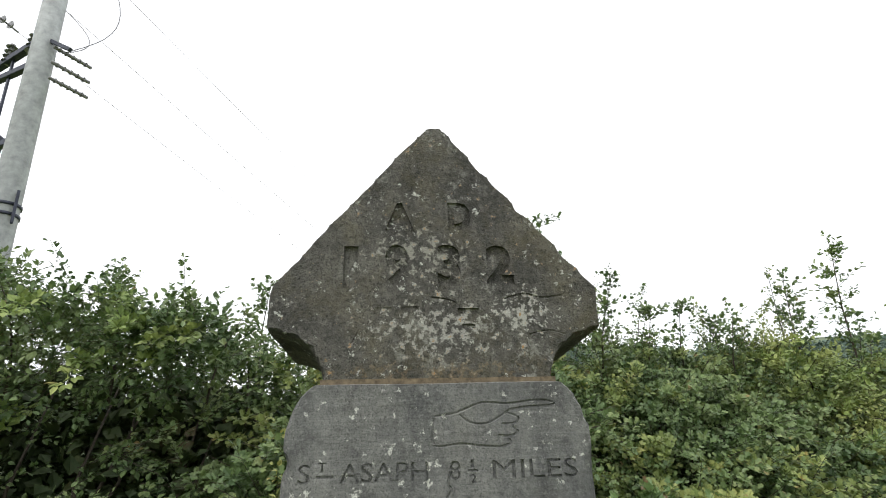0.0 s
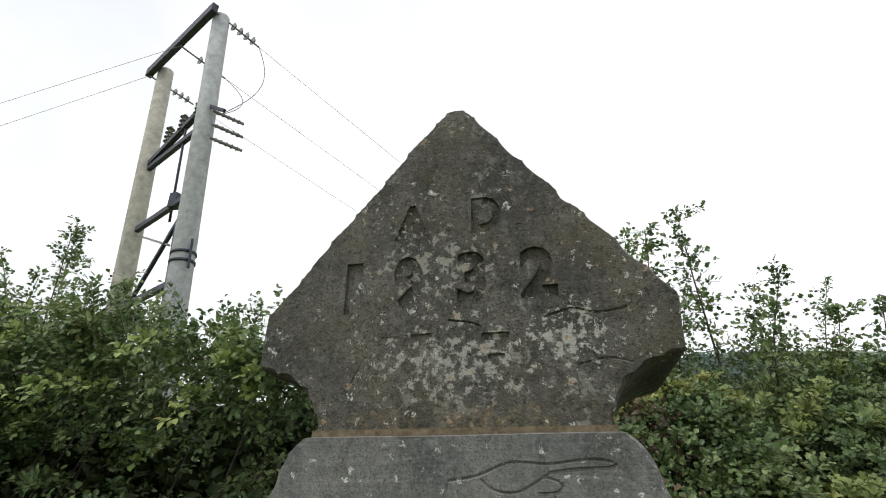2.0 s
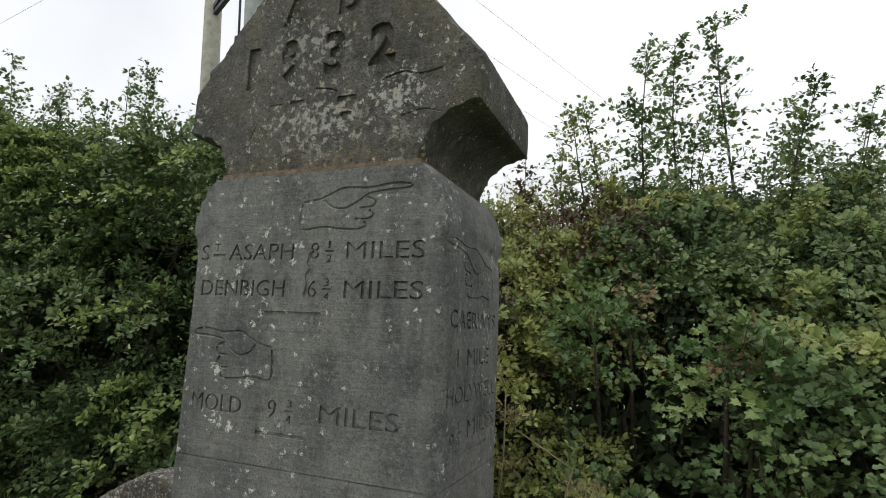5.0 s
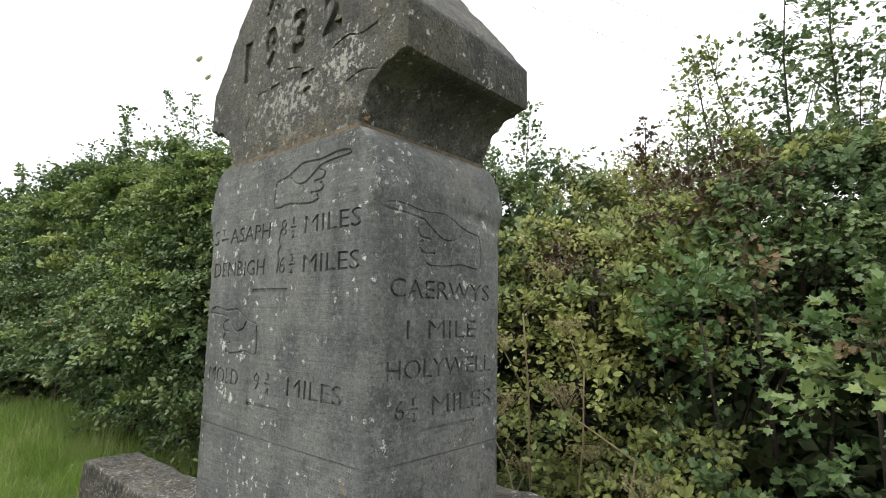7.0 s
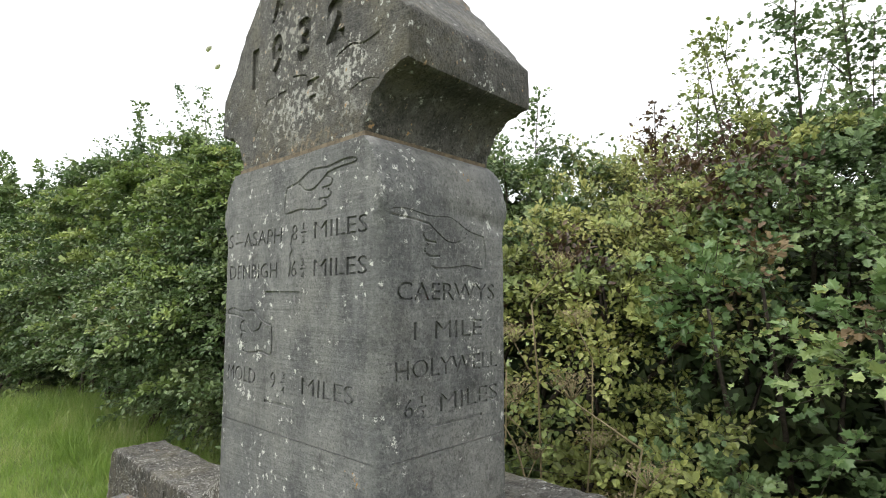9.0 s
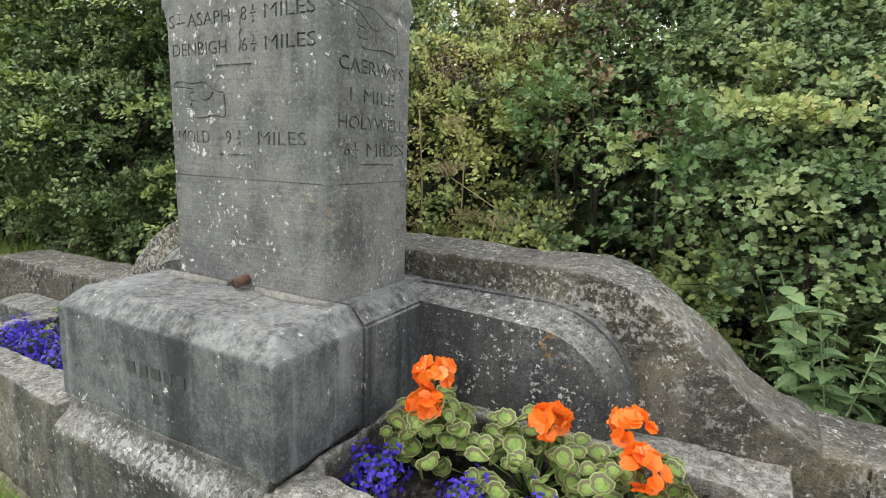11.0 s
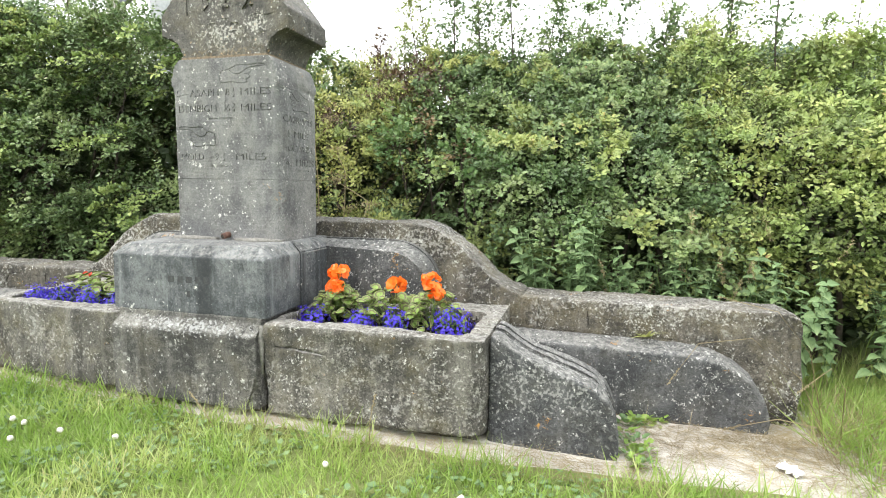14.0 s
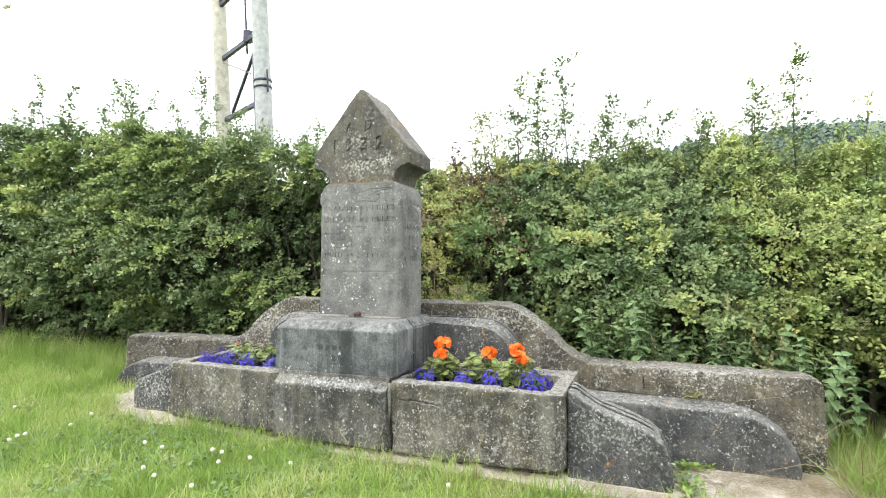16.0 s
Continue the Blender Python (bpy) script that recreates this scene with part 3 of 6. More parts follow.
# ---- the milestone ----
def build_milestone():
    stone = thing("milestone", "tall dark grey limestone milestone with gabled cap and engraved distances", "milestone")
    # plinth under the pedestal
    stone_block("plinth", prism([(-0.345, 0.205), (0.44, 0.205), (0.44, 0.642), (-0.288, 0.642), (-0.297, 0.607), (-0.347, 0.556)], -0.442, 0.38, "x"), plinth_stone, stone, voxel=0.01, smooth=2, broad=0.006, fine=0.003, seed=3.0, label="rough stone plinth with a pale sloping top edge", cutter=mesh_of(tube([(0.36, -0.37, 0.18), (0.385, -0.35, 0.3), (0.392, -0.345, 0.4)], [0.06, 0.03, 0.008], 7), "chip"))
    part("footing", box((-0.4, -0.262, 0.02), (0.37, 0.4, 0.27)), shadow_gap_stone, stone, "recessed footing, coloured dark to deepen the shadow gap")
    # pedestal: a broad front block and the returns beside the shaft
    bm = bmesh.new()
    rings = []
    for z, inset, drop in ((0.634, 0.0, 0.0), (0.914, 0.0, 0.0), (0.972, 0.052, 0.004)):
        rings.append([bm.verts.new(p) for p in ((-0.468 + inset, -0.29 + inset, z - drop), (0.406 - inset, -0.29 + inset, z - drop), (0.406 - inset, 0.031, z), (-0.468 + inset, 0.031, z))])
    bm.faces.new(rings[0])
    bm.faces.new(rings[-1])
    for low, high in zip(rings, rings[1:]):
        for i in range(4):
            bm.faces.new((low[i], low[(i + 1) % 4], high[(i + 1) % 4], high[i]))
    bmesh.ops.recalc_face_normals(bm, faces=bm.faces)
    stone_block("pedestal_block", bm, pedestal_stone, stone, voxel=0.0085, smooth=1, broad=0.0025, fine=0.0012, seed=5.0)
    bm = prism([(-0.408, 0.58), (0.403, 0.58), (0.403, 0.914), (0.352, 0.97), (-0.352, 0.97), (-0.408, 0.914)], 0.037, 0.445)
    dressed_block("pedestal_return", bm, pedestal_stone, stone)
    # a worn inscription on the pedestal that cannot be made out
    for i, (u, w, wide) in enumerate([(-0.12, 0.80, 0.035), (-0.065, 0.80, 0.03), (-0.015, 0.80, 0.035), (0.035, 0.80, 0.03), (0.085, 0.80, 0.03), (-0.02, 0.73, 0.02)]):
        bm = box((u - wide / 2, -0.2912, w - 0.016), (u + wide / 2, -0.2885, w + 0.016))
        part("inscription_bar", bm, inscription, stone)
    # mortar fillet and the stub of an iron pipe at the shaft's foot
    bm = bmesh.new()
    for i, (x0, x1) in enumerate([(-0.33, -0.06), (0.05, 0.33)]):
        join_into(bm, tube([(x0, -0.01, 0.972), ((x0 + x1) / 2, -0.028, 0.975), (x1, -0.012, 0.972)], [0.012, 0.016, 0.012], 8))
    part("mortar_fillet", bm, mortar, stone)
    part("joint_mortar", tube([(0.384, -0.292, 0.37), (0.386, -0.3, 0.48), (0.383, -0.302, 0.56), (0.384, -0.292, 0.605)], [0.006, 0.013, 0.015, 0.012], 7), mortar, stone, "pale mortar smeared in the joint")
    bm = bmesh.new()
    outer = tube([(0.0, 0.02, 1.0), (0.002, -0.02, 0.998), (-0.003, -0.044, 0.992)], [0.016, 0.016, 0.0155], 12)
    join_into(bm, outer)
    part("pipe_stub", bm, rust, stone, "rusty broken iron pipe stub")
    # dark disc on the pipe's closed end stands in for the bore's shade
    bm = tube([(-0.003, -0.038, 0.993), (-0.003, -0.0452, 0.992)], [0.0115, 0.0115], 10)
    part("pipe_bore_shade", bm, soil, stone)
    # shaft
    half, top = SHAFT_X, 1.915
    outline = [(-half, 0.955), (half, 0.955), (half, 1.74)] + arc(half - 0.068, 1.77, 0.068, 0.145, 8, 90, 7) + [(-x, z) for x, z in arc(half - 0.068, 1.77, 0.068, 0.145, 8, 90, 7)][::-1] + [(-half, 1.74)]
    cut = bmesh.new()
    cut_text(cut, FRONT, "S", -0.281, 1.737, 0.036, 0.024)
    cut_text(cut, FRONT, "T", -0.246, 1.749, 0.018, 0.018)
    cut_bar(cut, FRONT, -0.257, -0.222, 1.731, 0.006)
    cut_text(cut, FRONT, "ASAPH", -0.122, 1.737, 0.036, 0.178)
    cut_text(cut, FRONT, "8", 0.021, 1.737, 0.036, 0.022)
    cut_text(cut, FRONT, "1", 0.057, 1.75, 0.015, 0.006)
    cut_bar(cut, FRONT, 0.047, 0.069, 1.736, 0.004)
    cut_text(cut, FRONT, "2", 0.058, 1.721, 0.016, 0.012)
    cut_text(cut, FRONT, "MILES", 0.187, 1.737, 0.036, 0.178)
    cut_text(cut, FRONT, "DENBIGH", -0.166, 1.657, 0.036, 0.234)
    cut_text(cut, FRONT, "6", 0.021, 1.657, 0.036, 0.022)
    cut_text(cut, FRONT, "3", 0.056, 1.671, 0.016, 0.012)
    cut_bar(cut, FRONT, 0.047, 0.069, 1.657, 0.004)
    cut_text(cut, FRONT, "4", 0.057, 1.642, 0.016, 0.013)
    cut_text(cut, FRONT, "MILES", 0.187, 1.657, 0.036, 0.178)
    cut_bar(cut, FRONT, -0.105, 0.047, 1.605, 0.008)
    cut_text(cut, FRONT, "MOLD", -0.205, 1.408, 0.036, 0.14)
    cut_text(cut, FRONT, "9", -0.055, 1.408, 0.036, 0.022)
    cut_text(cut, FRONT, "3", -0.012, 1.422, 0.016, 0.012)
    cut_bar(cut, FRONT, -0.023, 0.0, 1.407, 0.004)
    cut_text(cut, FRONT, "4", -0.012, 1.391, 0.016, 0.013)
    cut_text(cut, FRONT, "MILES", 0.15, 1.408, 0.036, 0.178)
    cut_bar(cut, FRONT, -0.093, 0.03, 1.358, 0.008)
    cut_bar(cut, FRONT, -0.4, 0.4, 1.292, 0.003)
    cut_line(cut, FRONT, [(0.012, 1.735), (0.006, 1.712), (0.012, 1.7), (0.003, 1.685), (0.008, 1.668), (0.001, 1.64)], 0.0042)
    cut_pointer(cut, FRONT, -0.024, 1.782, 0.265, 0.092)
    cut_pointer(cut, FRONT, -0.288, 1.462, 0.225, 0.105, flip=True)
    cut_text(cut, SIDE, "CAERWYS", 0.187, 1.607, 0.036, 0.3)
    cut_text(cut, SIDE, "1", 0.085, 1.53, 0.036, 0.008)
    cut_text(cut, SIDE, "MILE", 0.215, 1.53, 0.036, 0.15)
    cut_text(cut, SIDE, "HOLYWELL", 0.19, 1.457, 0.036, 0.31)
    cut_text(cut, SIDE, "6", 0.07, 1.385, 0.036, 0.024)
    cut_text(cut, SIDE, "1", 0.105, 1.398, 0.015, 0.006)
    cut_bar(cut, SIDE, 0.095, 0.117, 1.385, 0.004)
    cut_text(cut, SIDE, "2", 0.106, 1.37, 0.016, 0.012)
    cut_text(cut, SIDE, "MILES", 0.25, 1.385, 0.036, 0.19)
    cut_bar(cut, SIDE, 0.121, 0.288, 1.343, 0.007)
    cut_bar(cut, SIDE, -0.1, 0.5, 1.292, 0.003)
    cut_pointer(cut, SIDE, 0.02, 1.655, 0.285, 0.112, flip=True)
    bm = prism([(x if x > 0 else x * 1.045, z) for x, z in outline], 0.0, 0.4)
    upright = [e for e in bm.edges if abs((e.verts[0].co - e.verts[1].co).normalized().z) > 0.9 and e.calc_length() > 0.3]
    bmesh.ops.bevel(bm, geom=upright, offset=0.022, segments=3, affect="EDGES")
    stone_block("shaft", bm, shaft_stone, stone, voxel=0.013, smooth=1, broad=0.0015, fine=0.0006, seed=9.0, label="tooled grey limestone shaft with engraved town names", cutter=mesh_of(cut, "cutter"))
    # a thin bed of mortar under the cap
    part("mortar_bed", box((-0.262, 0.009, 1.9), (0.252, 0.39, 1.924)), ochre_mortar, stone)
    # gabled cap
    right = [(0.248, 1.918), (0.25, 1.945)] + [(0.375 - 0.118 * math.cos(radians(a)), 1.95 + 0.082 * math.sin(radians(a))) for a in (12, 30, 50, 70, 84)] + [(0.376, 2.034), (0.378, 2.135)]
    outline = right + [(0.012, 2.586), (-0.022, 2.588)] + [(-x, z) for x, z in right][::-1]
    cut = bmesh.new()
    shift = bmesh.new()
    cut_text(shift, FRONT, "A", -0.094, 2.318, 0.066, 0.072, 0.0055)
    cut_text(shift, FRONT, ".", -0.02, 2.292, 0.012, 0.012)
    cut_text(shift, FRONT, "D", 0.054, 2.32, 0.07, 0.058, 0.0055)
    cut_text(shift, FRONT, ".", 0.115, 2.292, 0.012, 0.012)
    cut_text(shift, FRONT, "1", -0.208, 2.186, 0.096, 0.034, 0.0055)
    cut_text(shift, FRONT, "9", -0.1, 2.19, 0.094, 0.056, 0.0055)
    cut_text(shift, FRONT, "3", 0.024, 2.19, 0.095, 0.056, 0.0055)
    cut_text(shift, FRONT, "2", 0.146, 2.192, 0.09, 0.066, 0.0055)
    cut_bar(shift, FRONT, -0.15, -0.11, 2.08, 0.012)
    cut_bar(shift, FRONT, -0.09, -0.05, 2.084, 0.008)
    cut_bar(shift, FRONT, 0.04, 0.09, 2.076, 0.014)
    cut_bar(shift, FRONT, 0.05, 0.08, 2.04, 0.01)
    # cracks and flaked edges of the bedding
    cut_line(shift, FRONT, [(-0.3, 2.06), (-0.296, 2.0), (-0.302, 1.95)], 0.002)
    cut_line(shift, FRONT, [(0.15, 2.105), (0.2, 2.118), (0.24, 2.108), (0.29, 2.115)], 0.0035)
    cut_line(shift, FRONT, [(-0.02, 2.11), (0.03, 2.1), (0.06, 2.075), (0.1, 2.06)], 0.003)
    cut_line(shift, FRONT, [(0.2, 2.02), (0.25, 2.03), (0.29, 2.02)], 0.003)
    cut_line(shift, FRONT, [(-0.2, 2.0), (-0.17, 2.06), (-0.15, 2.07)], 0.0025)
    join_into(cut, shift)
    bmesh.ops.translate(cut, verts=cut.verts, vec=(0, 0.012, 0))
    me = baked(mesh_of(prism([(x if x > 0 else x * 1.045, z) for x, z in outline], 0.012, 0.408), "cap"), 0.012, 1)
    for v in me.vertices:  # chipped arrises along the gable
        edge = min(abs(v.co.y - 0.012), abs(v.co.y - 0.408))
        x, z = v.co.x, v.co.z
        slope = 2.588 - abs(x + 0.005) * 1.19 - z
        if edge < 0.03 and abs(slope) < 0.03 and z > 2.12:
            chip = max(0.0, noise.noise(Vector((x * 16, v.co.y * 6, z * 16))) + 0.05) * 0.011
            v.co.z -= chip
            v.co.y += chip * 0.5 * (1 if v.co.y < 0.2 else -1)
    me = baked(wear(me, 0.004, 0.0014, 12.0), cutter=mesh_of(cut, "cutter"))
    me.materials.clear()
    for p in me.polygons:
        p.use_smooth = True
    me.set_sharp_from_angle(angle=radians(42))
    part("cap", me, cap_stone, stone, "gabled capstone, lichen-spotted, with an engraved date")
    return stone


build_milestone()


# ---- the stones either side ----
def wall_outline(end=2.88):
    low, high = 0.672, 1.062
    return [(0.33, 0.1), (end - 0.015, 0.1), (end, 0.3), (end - 0.005, low - 0.07), (end - 0.02, low - 0.02), (end - 0.06, low), (1.5, low + 0.01), (1.43, low + 0.04), (1.33, 0.78), (1.18, 0.92), (1.09, 0.99), (1.0, 1.035), (0.9, high - 0.004), (0.004, high)]


def wall_pieces(end):
    """The curved high stone and two low ones, with narrow joints between them."""
    low = 0.672
    curved = [p for p in wall_outline() if p[0] < 1.48 and p[1] > 0.2]
    return [[(0.004, 0.1), (1.508, 0.1), (1.508, low + 0.008)] + curved,
            [(1.49, 0.1)] + [p for p in wall_outline(end) if p[0] > 2.5] + [(1.49, low + 0.004)]]


def panel_outline():
    return [(0.33, 0.5), (1.045, 0.5), (1.06, 0.7)] + arc(0.77, 0.7, 0.29, 0.265, 0, 88, 9) + [(0.33, 0.965)]


def build_wing(side):
    """One wing: back wall, inner panel, trough, scroll block and low bench stone. side: 1 or -1."""
    def flip(p):
        return p if side > 0 else mirrored(p)

    def span(a, b):
        return (a, b) if side > 0 else (-b, -a)
    s = 20.0 * side
    wall = thing("back_wall", "weathered stone back wall stepping down in a curve, lichen on top", "stone wall", "wings of the monument")
    for k, piece in enumerate(wall_pieces(2.88 if side > 0 else 2.74)):
        stone_block("wall_stone", prism(flip(piece), 0.45, 0.75), wall_stone, wall, voxel=0.012, smooth=5, broad=0.014, fine=0.007, seed=s + 1 + k, cutter=wall_cracks(side) if k else None)
    # panel with a bevelled rim
    outer = panel_outline()
    bm = prism(flip(outer), 0.405, 0.47)
    front = [f for f in bm.faces if abs(f.calc_center_median().y - 0.405) < 1e-4]
    bmesh.ops.inset_region(bm, faces=front, thickness=0.06, depth=0.0)
    for v in {v for f in bm.faces if len(f.verts) > 6 and abs(f.calc_center_median().y - 0.405) < 1e-3 for v in f.verts}:
        v.co.y = 0.33
    panel = dressed_block("apron_slab", bm, bench_stone)
    tagged(panel, "dark smooth stone slab with a pale curved top edge", "stone slab", "wings of the monument")
    # trough
    x0, x1 = (0.386, 1.447) if side > 0 else (0.434, 1.447)
    bm = bmesh.new()
    plan = [(x0 + 0.03, -0.304), (x1 - 0.05, -0.29), (x1, -0.245), (x1, 0.452), (x0, 0.452), (x0, -0.26), (x0 + 0.008, -0.29)]
    if side < 0:
        plan = [(x0 + 0.03, -0.336), (x1 - 0.03, -0.27), (x1, -0.235), (x1, 0.452), (x0, 0.452), (x0, -0.325), (x0 + 0.008, -0.334)]
    hole = [(x0 + 0.06, -0.18), (x1 - 0.14, -0.19), (x1 - 0.1, -0.13), (x1 - 0.1, 0.25), (x1 - 0.13, 0.29), (x0 + 0.03, 0.29), (x0 + 0.03, -0.14)]
    body = bmesh.new()
    low = [body.verts.new((x * side, y, 0.185 if side > 0 else 0.225)) for x, y in plan]
    up = [body.verts.new((x * side, y, 0.617)) for x, y in plan]
    body.faces.new(low)
    body.faces.new(up)
    for i in range(len(plan)):
        j = (i + 1) % len(plan)
        body.faces.new((low[i], low[j], up[j], up[i]))
    bmesh.ops.recalc_face_normals(body, faces=body.faces)
    pit = bmesh.new()
    low = [pit.verts.new((x * side, y, 0.5)) for x, y in hole]
    up = [pit.verts.new((x * side, y, 0.8)) for x, y in hole]
    pit.faces.new(low)
    pit.faces.new(up)
    for i in range(len(hole)):
        j = (i + 1) % len(hole)
        pit.faces.new((low[i], low[j], up[j], up[i]))
    bmesh.ops.recalc_face_normals(pit, faces=pit.faces)
    trough_body = mesh_of(body, "trough")
    trough_body = baked(trough_body, cutter=mesh_of(pit, "pit"))
    bm.from_mesh(trough_body)
    trough = thing("stone_trough", "rough grey stone trough planted with bedding flowers" if side > 0 else "rough grey stone trough with blue lobelia and pale foliage", "stone trough", "wings of the monument")
    stone_block("trough_body", bm, rough_stone, trough, voxel=0.011, smooth=4, broad=0.013, fine=0.007, seed=s + 3, cutter=trough_cracks(side))
    part("footing", box((span(x0 + 0.06, x1 - 0.04)[0], -0.215, 0.02), (span(x0 + 0.06, x1 - 0.04)[1], 0.4, 0.27)), shadow_gap_stone, trough, "recessed footing, coloured dark to deepen the shadow gap")
    bm = bmesh.new()
    n = 26
    rows = [[bm.verts.new(((x0 + 0.02 + (x1 - x0 - 0.1) * i / n) * side, -0.215 + 0.525 * j / 14, 0.562 + 0.012 * noise.noise(Vector((i * 0.9, j * 0.9, s))))) for i in range(n + 1)] for j in range(15)]
    for p, q in zip(rows, rows[1:]):
        for i in range(n):
            bm.faces.new((p[i], p[i + 1], q[i + 1], q[i]) if side > 0 else (p[i + 1], p[i], q[i], q[i + 1])).smooth = True
    part("soil", bm, soil, trough, "dark crumbly planting soil")
    # scroll block beside the trough
    prof = [(1.45, 0.05), (2.0, 0.05), (2.005, 0.2), (1.99, 0.3), (1.955, 0.375), (1.9, 0.425), (1.82, 0.462), (1.72, 0.497), (1.62, 0.535), (1.545, 0.578), (1.5, 0.61), (1.45, 0.625)]
    if side < 0:
        prof = [(1.45, 0.05), (1.86, 0.05), (1.87, 0.3), (1.85, 0.41), (1.8, 0.455), (1.7, 0.495), (1.58, 0.54), (1.5, 0.585), (1.45, 0.605)]
    bm = prism(flip(prof), -0.195, 0.12)
    block = stone_block("scroll_stone", bm, bench_stone, voxel=0.011, smooth=6, broad=0.008, fine=0.004, seed=s + 4, cutter=scroll_groove(prof, side))
    tagged(block, "dark scroll-shaped stone with a groove along its curved top", "carved stone", "wings of the monument")
    # bench stone
    prof = [(1.4, 0.06), (2.7, 0.06), (2.715, 0.17), (2.69, 0.26), (2.64, 0.335), (2.56, 0.4), (2.46, 0.445), (2.33, 0.465), (1.4, 0.478)]
    bm = prism(flip(prof), 0.3, 0.462)
    for v in bm.verts:
        if v.co.y > 0.4 and v.co.z > 0.2:
            v.co.z += 0.03
    block = stone_block("bench_stone", bm, bench_stone, voxel=0.011, smooth=3, broad=0.004, fine=0.002, seed=s + 5)
    tagged(block, "low dark stone bench with a rounded end against the wall", "stone bench", "wings of the monument")


def wall_cracks(side):
    bm = bmesh.new()
    for pts in ([(1.55, 0.5), (1.7, 0.505), (1.95, 0.498), (2.15, 0.507), (2.3, 0.5)], [(1.6, 0.665), (1.605, 0.6), (1.595, 0.5)], [(1.86, 0.62), (1.865, 0.56), (1.858, 0.48)], [(2.2, 0.6), (2.24, 0.55), (2.23, 0.5)], [(1.9, 0.6), (2.1, 0.612), (2.35, 0.6)]):
        join_into(bm, tube([(x * side, 0.45, z) for x, z in pts], [0.006] * len(pts), 5))
    return mesh_of(bm, "cracks")


def trough_cracks(side):
    bm = bmesh.new()
    join_into(bm, tube([(x * side, -0.296, z) for x, z in ((0.42, 0.525), (0.5, 0.512), (0.55, 0.513), (0.6, 0.505), (0.66, 0.502), (0.71, 0.49))], [0.012, 0.012, 0.011, 0.011, 0.01, 0.004], 5))
    return mesh_of(bm, "cracks")


def scroll_groove(prof, side):
    top = [p for p in prof if p[1] > 0.15][::-1]
    bm = bmesh.new()
    join_into(bm, tube([(x * side, -0.06, z - 0.012) for x, z in top], [0.027] * len(top), 8))
    join_into(bm, tube([(x * side, 0.022, z - 0.01) for x, z in top], [0.017] * len(top), 6))
    return mesh_of(bm, "groove")


build_wing(1)
build_wing(-1)


# ---- foliage helpers ----
rng = np.random.default_rng(7)
HAWTHORN = np.array([(0, 0), (0.46, 0.32), (0.25, 0.5), (0.4, 0.8), (0, 1), (-0.4, 0.8), (-0.25, 0.5), (-0.46, 0.32)])
OVAL = np.array([(0, 0), (0.28, 0.25), (0.32, 0.6), (0, 1), (-0.32, 0.6), (-0.28, 0.25)])
KITE = np.array([(0, 0), (0.4, 0.45), (0, 1), (-0.4, 0.45)])
MAPLE = np.array([(0, 0), (0.22, 0.12), (0.55, 0.2), (0.36, 0.45), (0.5, 0.72), (0.2, 0.68), (0, 1), (-0.2, 0.68), (-0.5, 0.72), (-0.36, 0.45), (-0.55, 0.2), (-0.22, 0.12)])
TOOTHED = np.array([1.25, 1]) * np.array([(0, 0), (0.2, 0.06), (0.3, 0.2), (0.27, 0.28), (0.3, 0.36), (0.23, 0.48), (0.24, 0.56), (0.14, 0.72), (0, 1), (-0.14, 0.72), (-0.24, 0.56), (-0.23, 0.48), (-0.3, 0.36), (-0.27, 0.28), (-0.3, 0.2), (-0.2, 0.06)])
BLADE = np.array([(-0.5, 0), (0.5, 0), (0.38, 0.5), (0, 1.0), (-0.38, 0.5)])
ROUND = np.array([(0.0, 0.0), (0.38, 0.06), (0.56, 0.36), (0.5, 0.66), (0.36, 0.72), (0.26, 0.92), (0, 0.88), (-0.26, 0.92), (-0.36, 0.72), (-0.5, 0.66), (-0.56, 0.36), (-0.38, 0.06)])


def unit(v):
    return v / np.maximum(np.linalg.norm(v, axis=-1, keepdims=True), 1e-6)


def scatter(n):
    return unit(rng.normal(size=(n, 3)))


def leaf_verts(at, along, facing, size, outline, fold=0.25, curl=0.15):
    """One flat folded leaf at each place: along its rib, facing its upper side."""
    t = unit(along)
    b = unit(np.cross(t, facing))
    n = np.cross(b, t)
    px, py = outline[:, 0][None, :, None], outline[:, 1][None, :, None]
    s = np.asarray(size).reshape(-1, 1, 1)
    return at[:, None, :] + s * (px * b[:, None, :] + py * t[:, None, :] + (fold * np.abs(px) - curl * py * py) * n[:, None, :])


def sprays(origin, axis, length, count, size, outline, up=0.7, forth=0.25, loose=0.65):
    """Leaves set along short twigs; returns the corners of all leaves."""
    m = len(origin)
    u = (np.arange(count)[None, :] + rng.random((m, count))) / count
    side = unit(np.cross(np.repeat(axis[:, None, :], count, 1), scatter(m * count).reshape(m, count, 3)))
    at = origin[:, None, :] + axis[:, None, :] * (length[:, None] * u)[..., None] + side * 0.01
    at[..., 2] -= 0.12 * (length[:, None] * u) ** 2 / np.maximum(length[:, None], 0.05)
    along = unit(axis[:, None, :] * 0.6 + side * 0.8 + np.array([0, 0, 0.1]))
    facing = unit(np.array([0, -forth, up]) + loose * scatter(m * count).reshape(m, count, 3))
    s = size * (0.6 + 0.6 * rng.random(m * count))
    return leaf_verts(at.reshape(-1, 3), along.reshape(-1, 3), facing.reshape(-1, 3), s, outline)


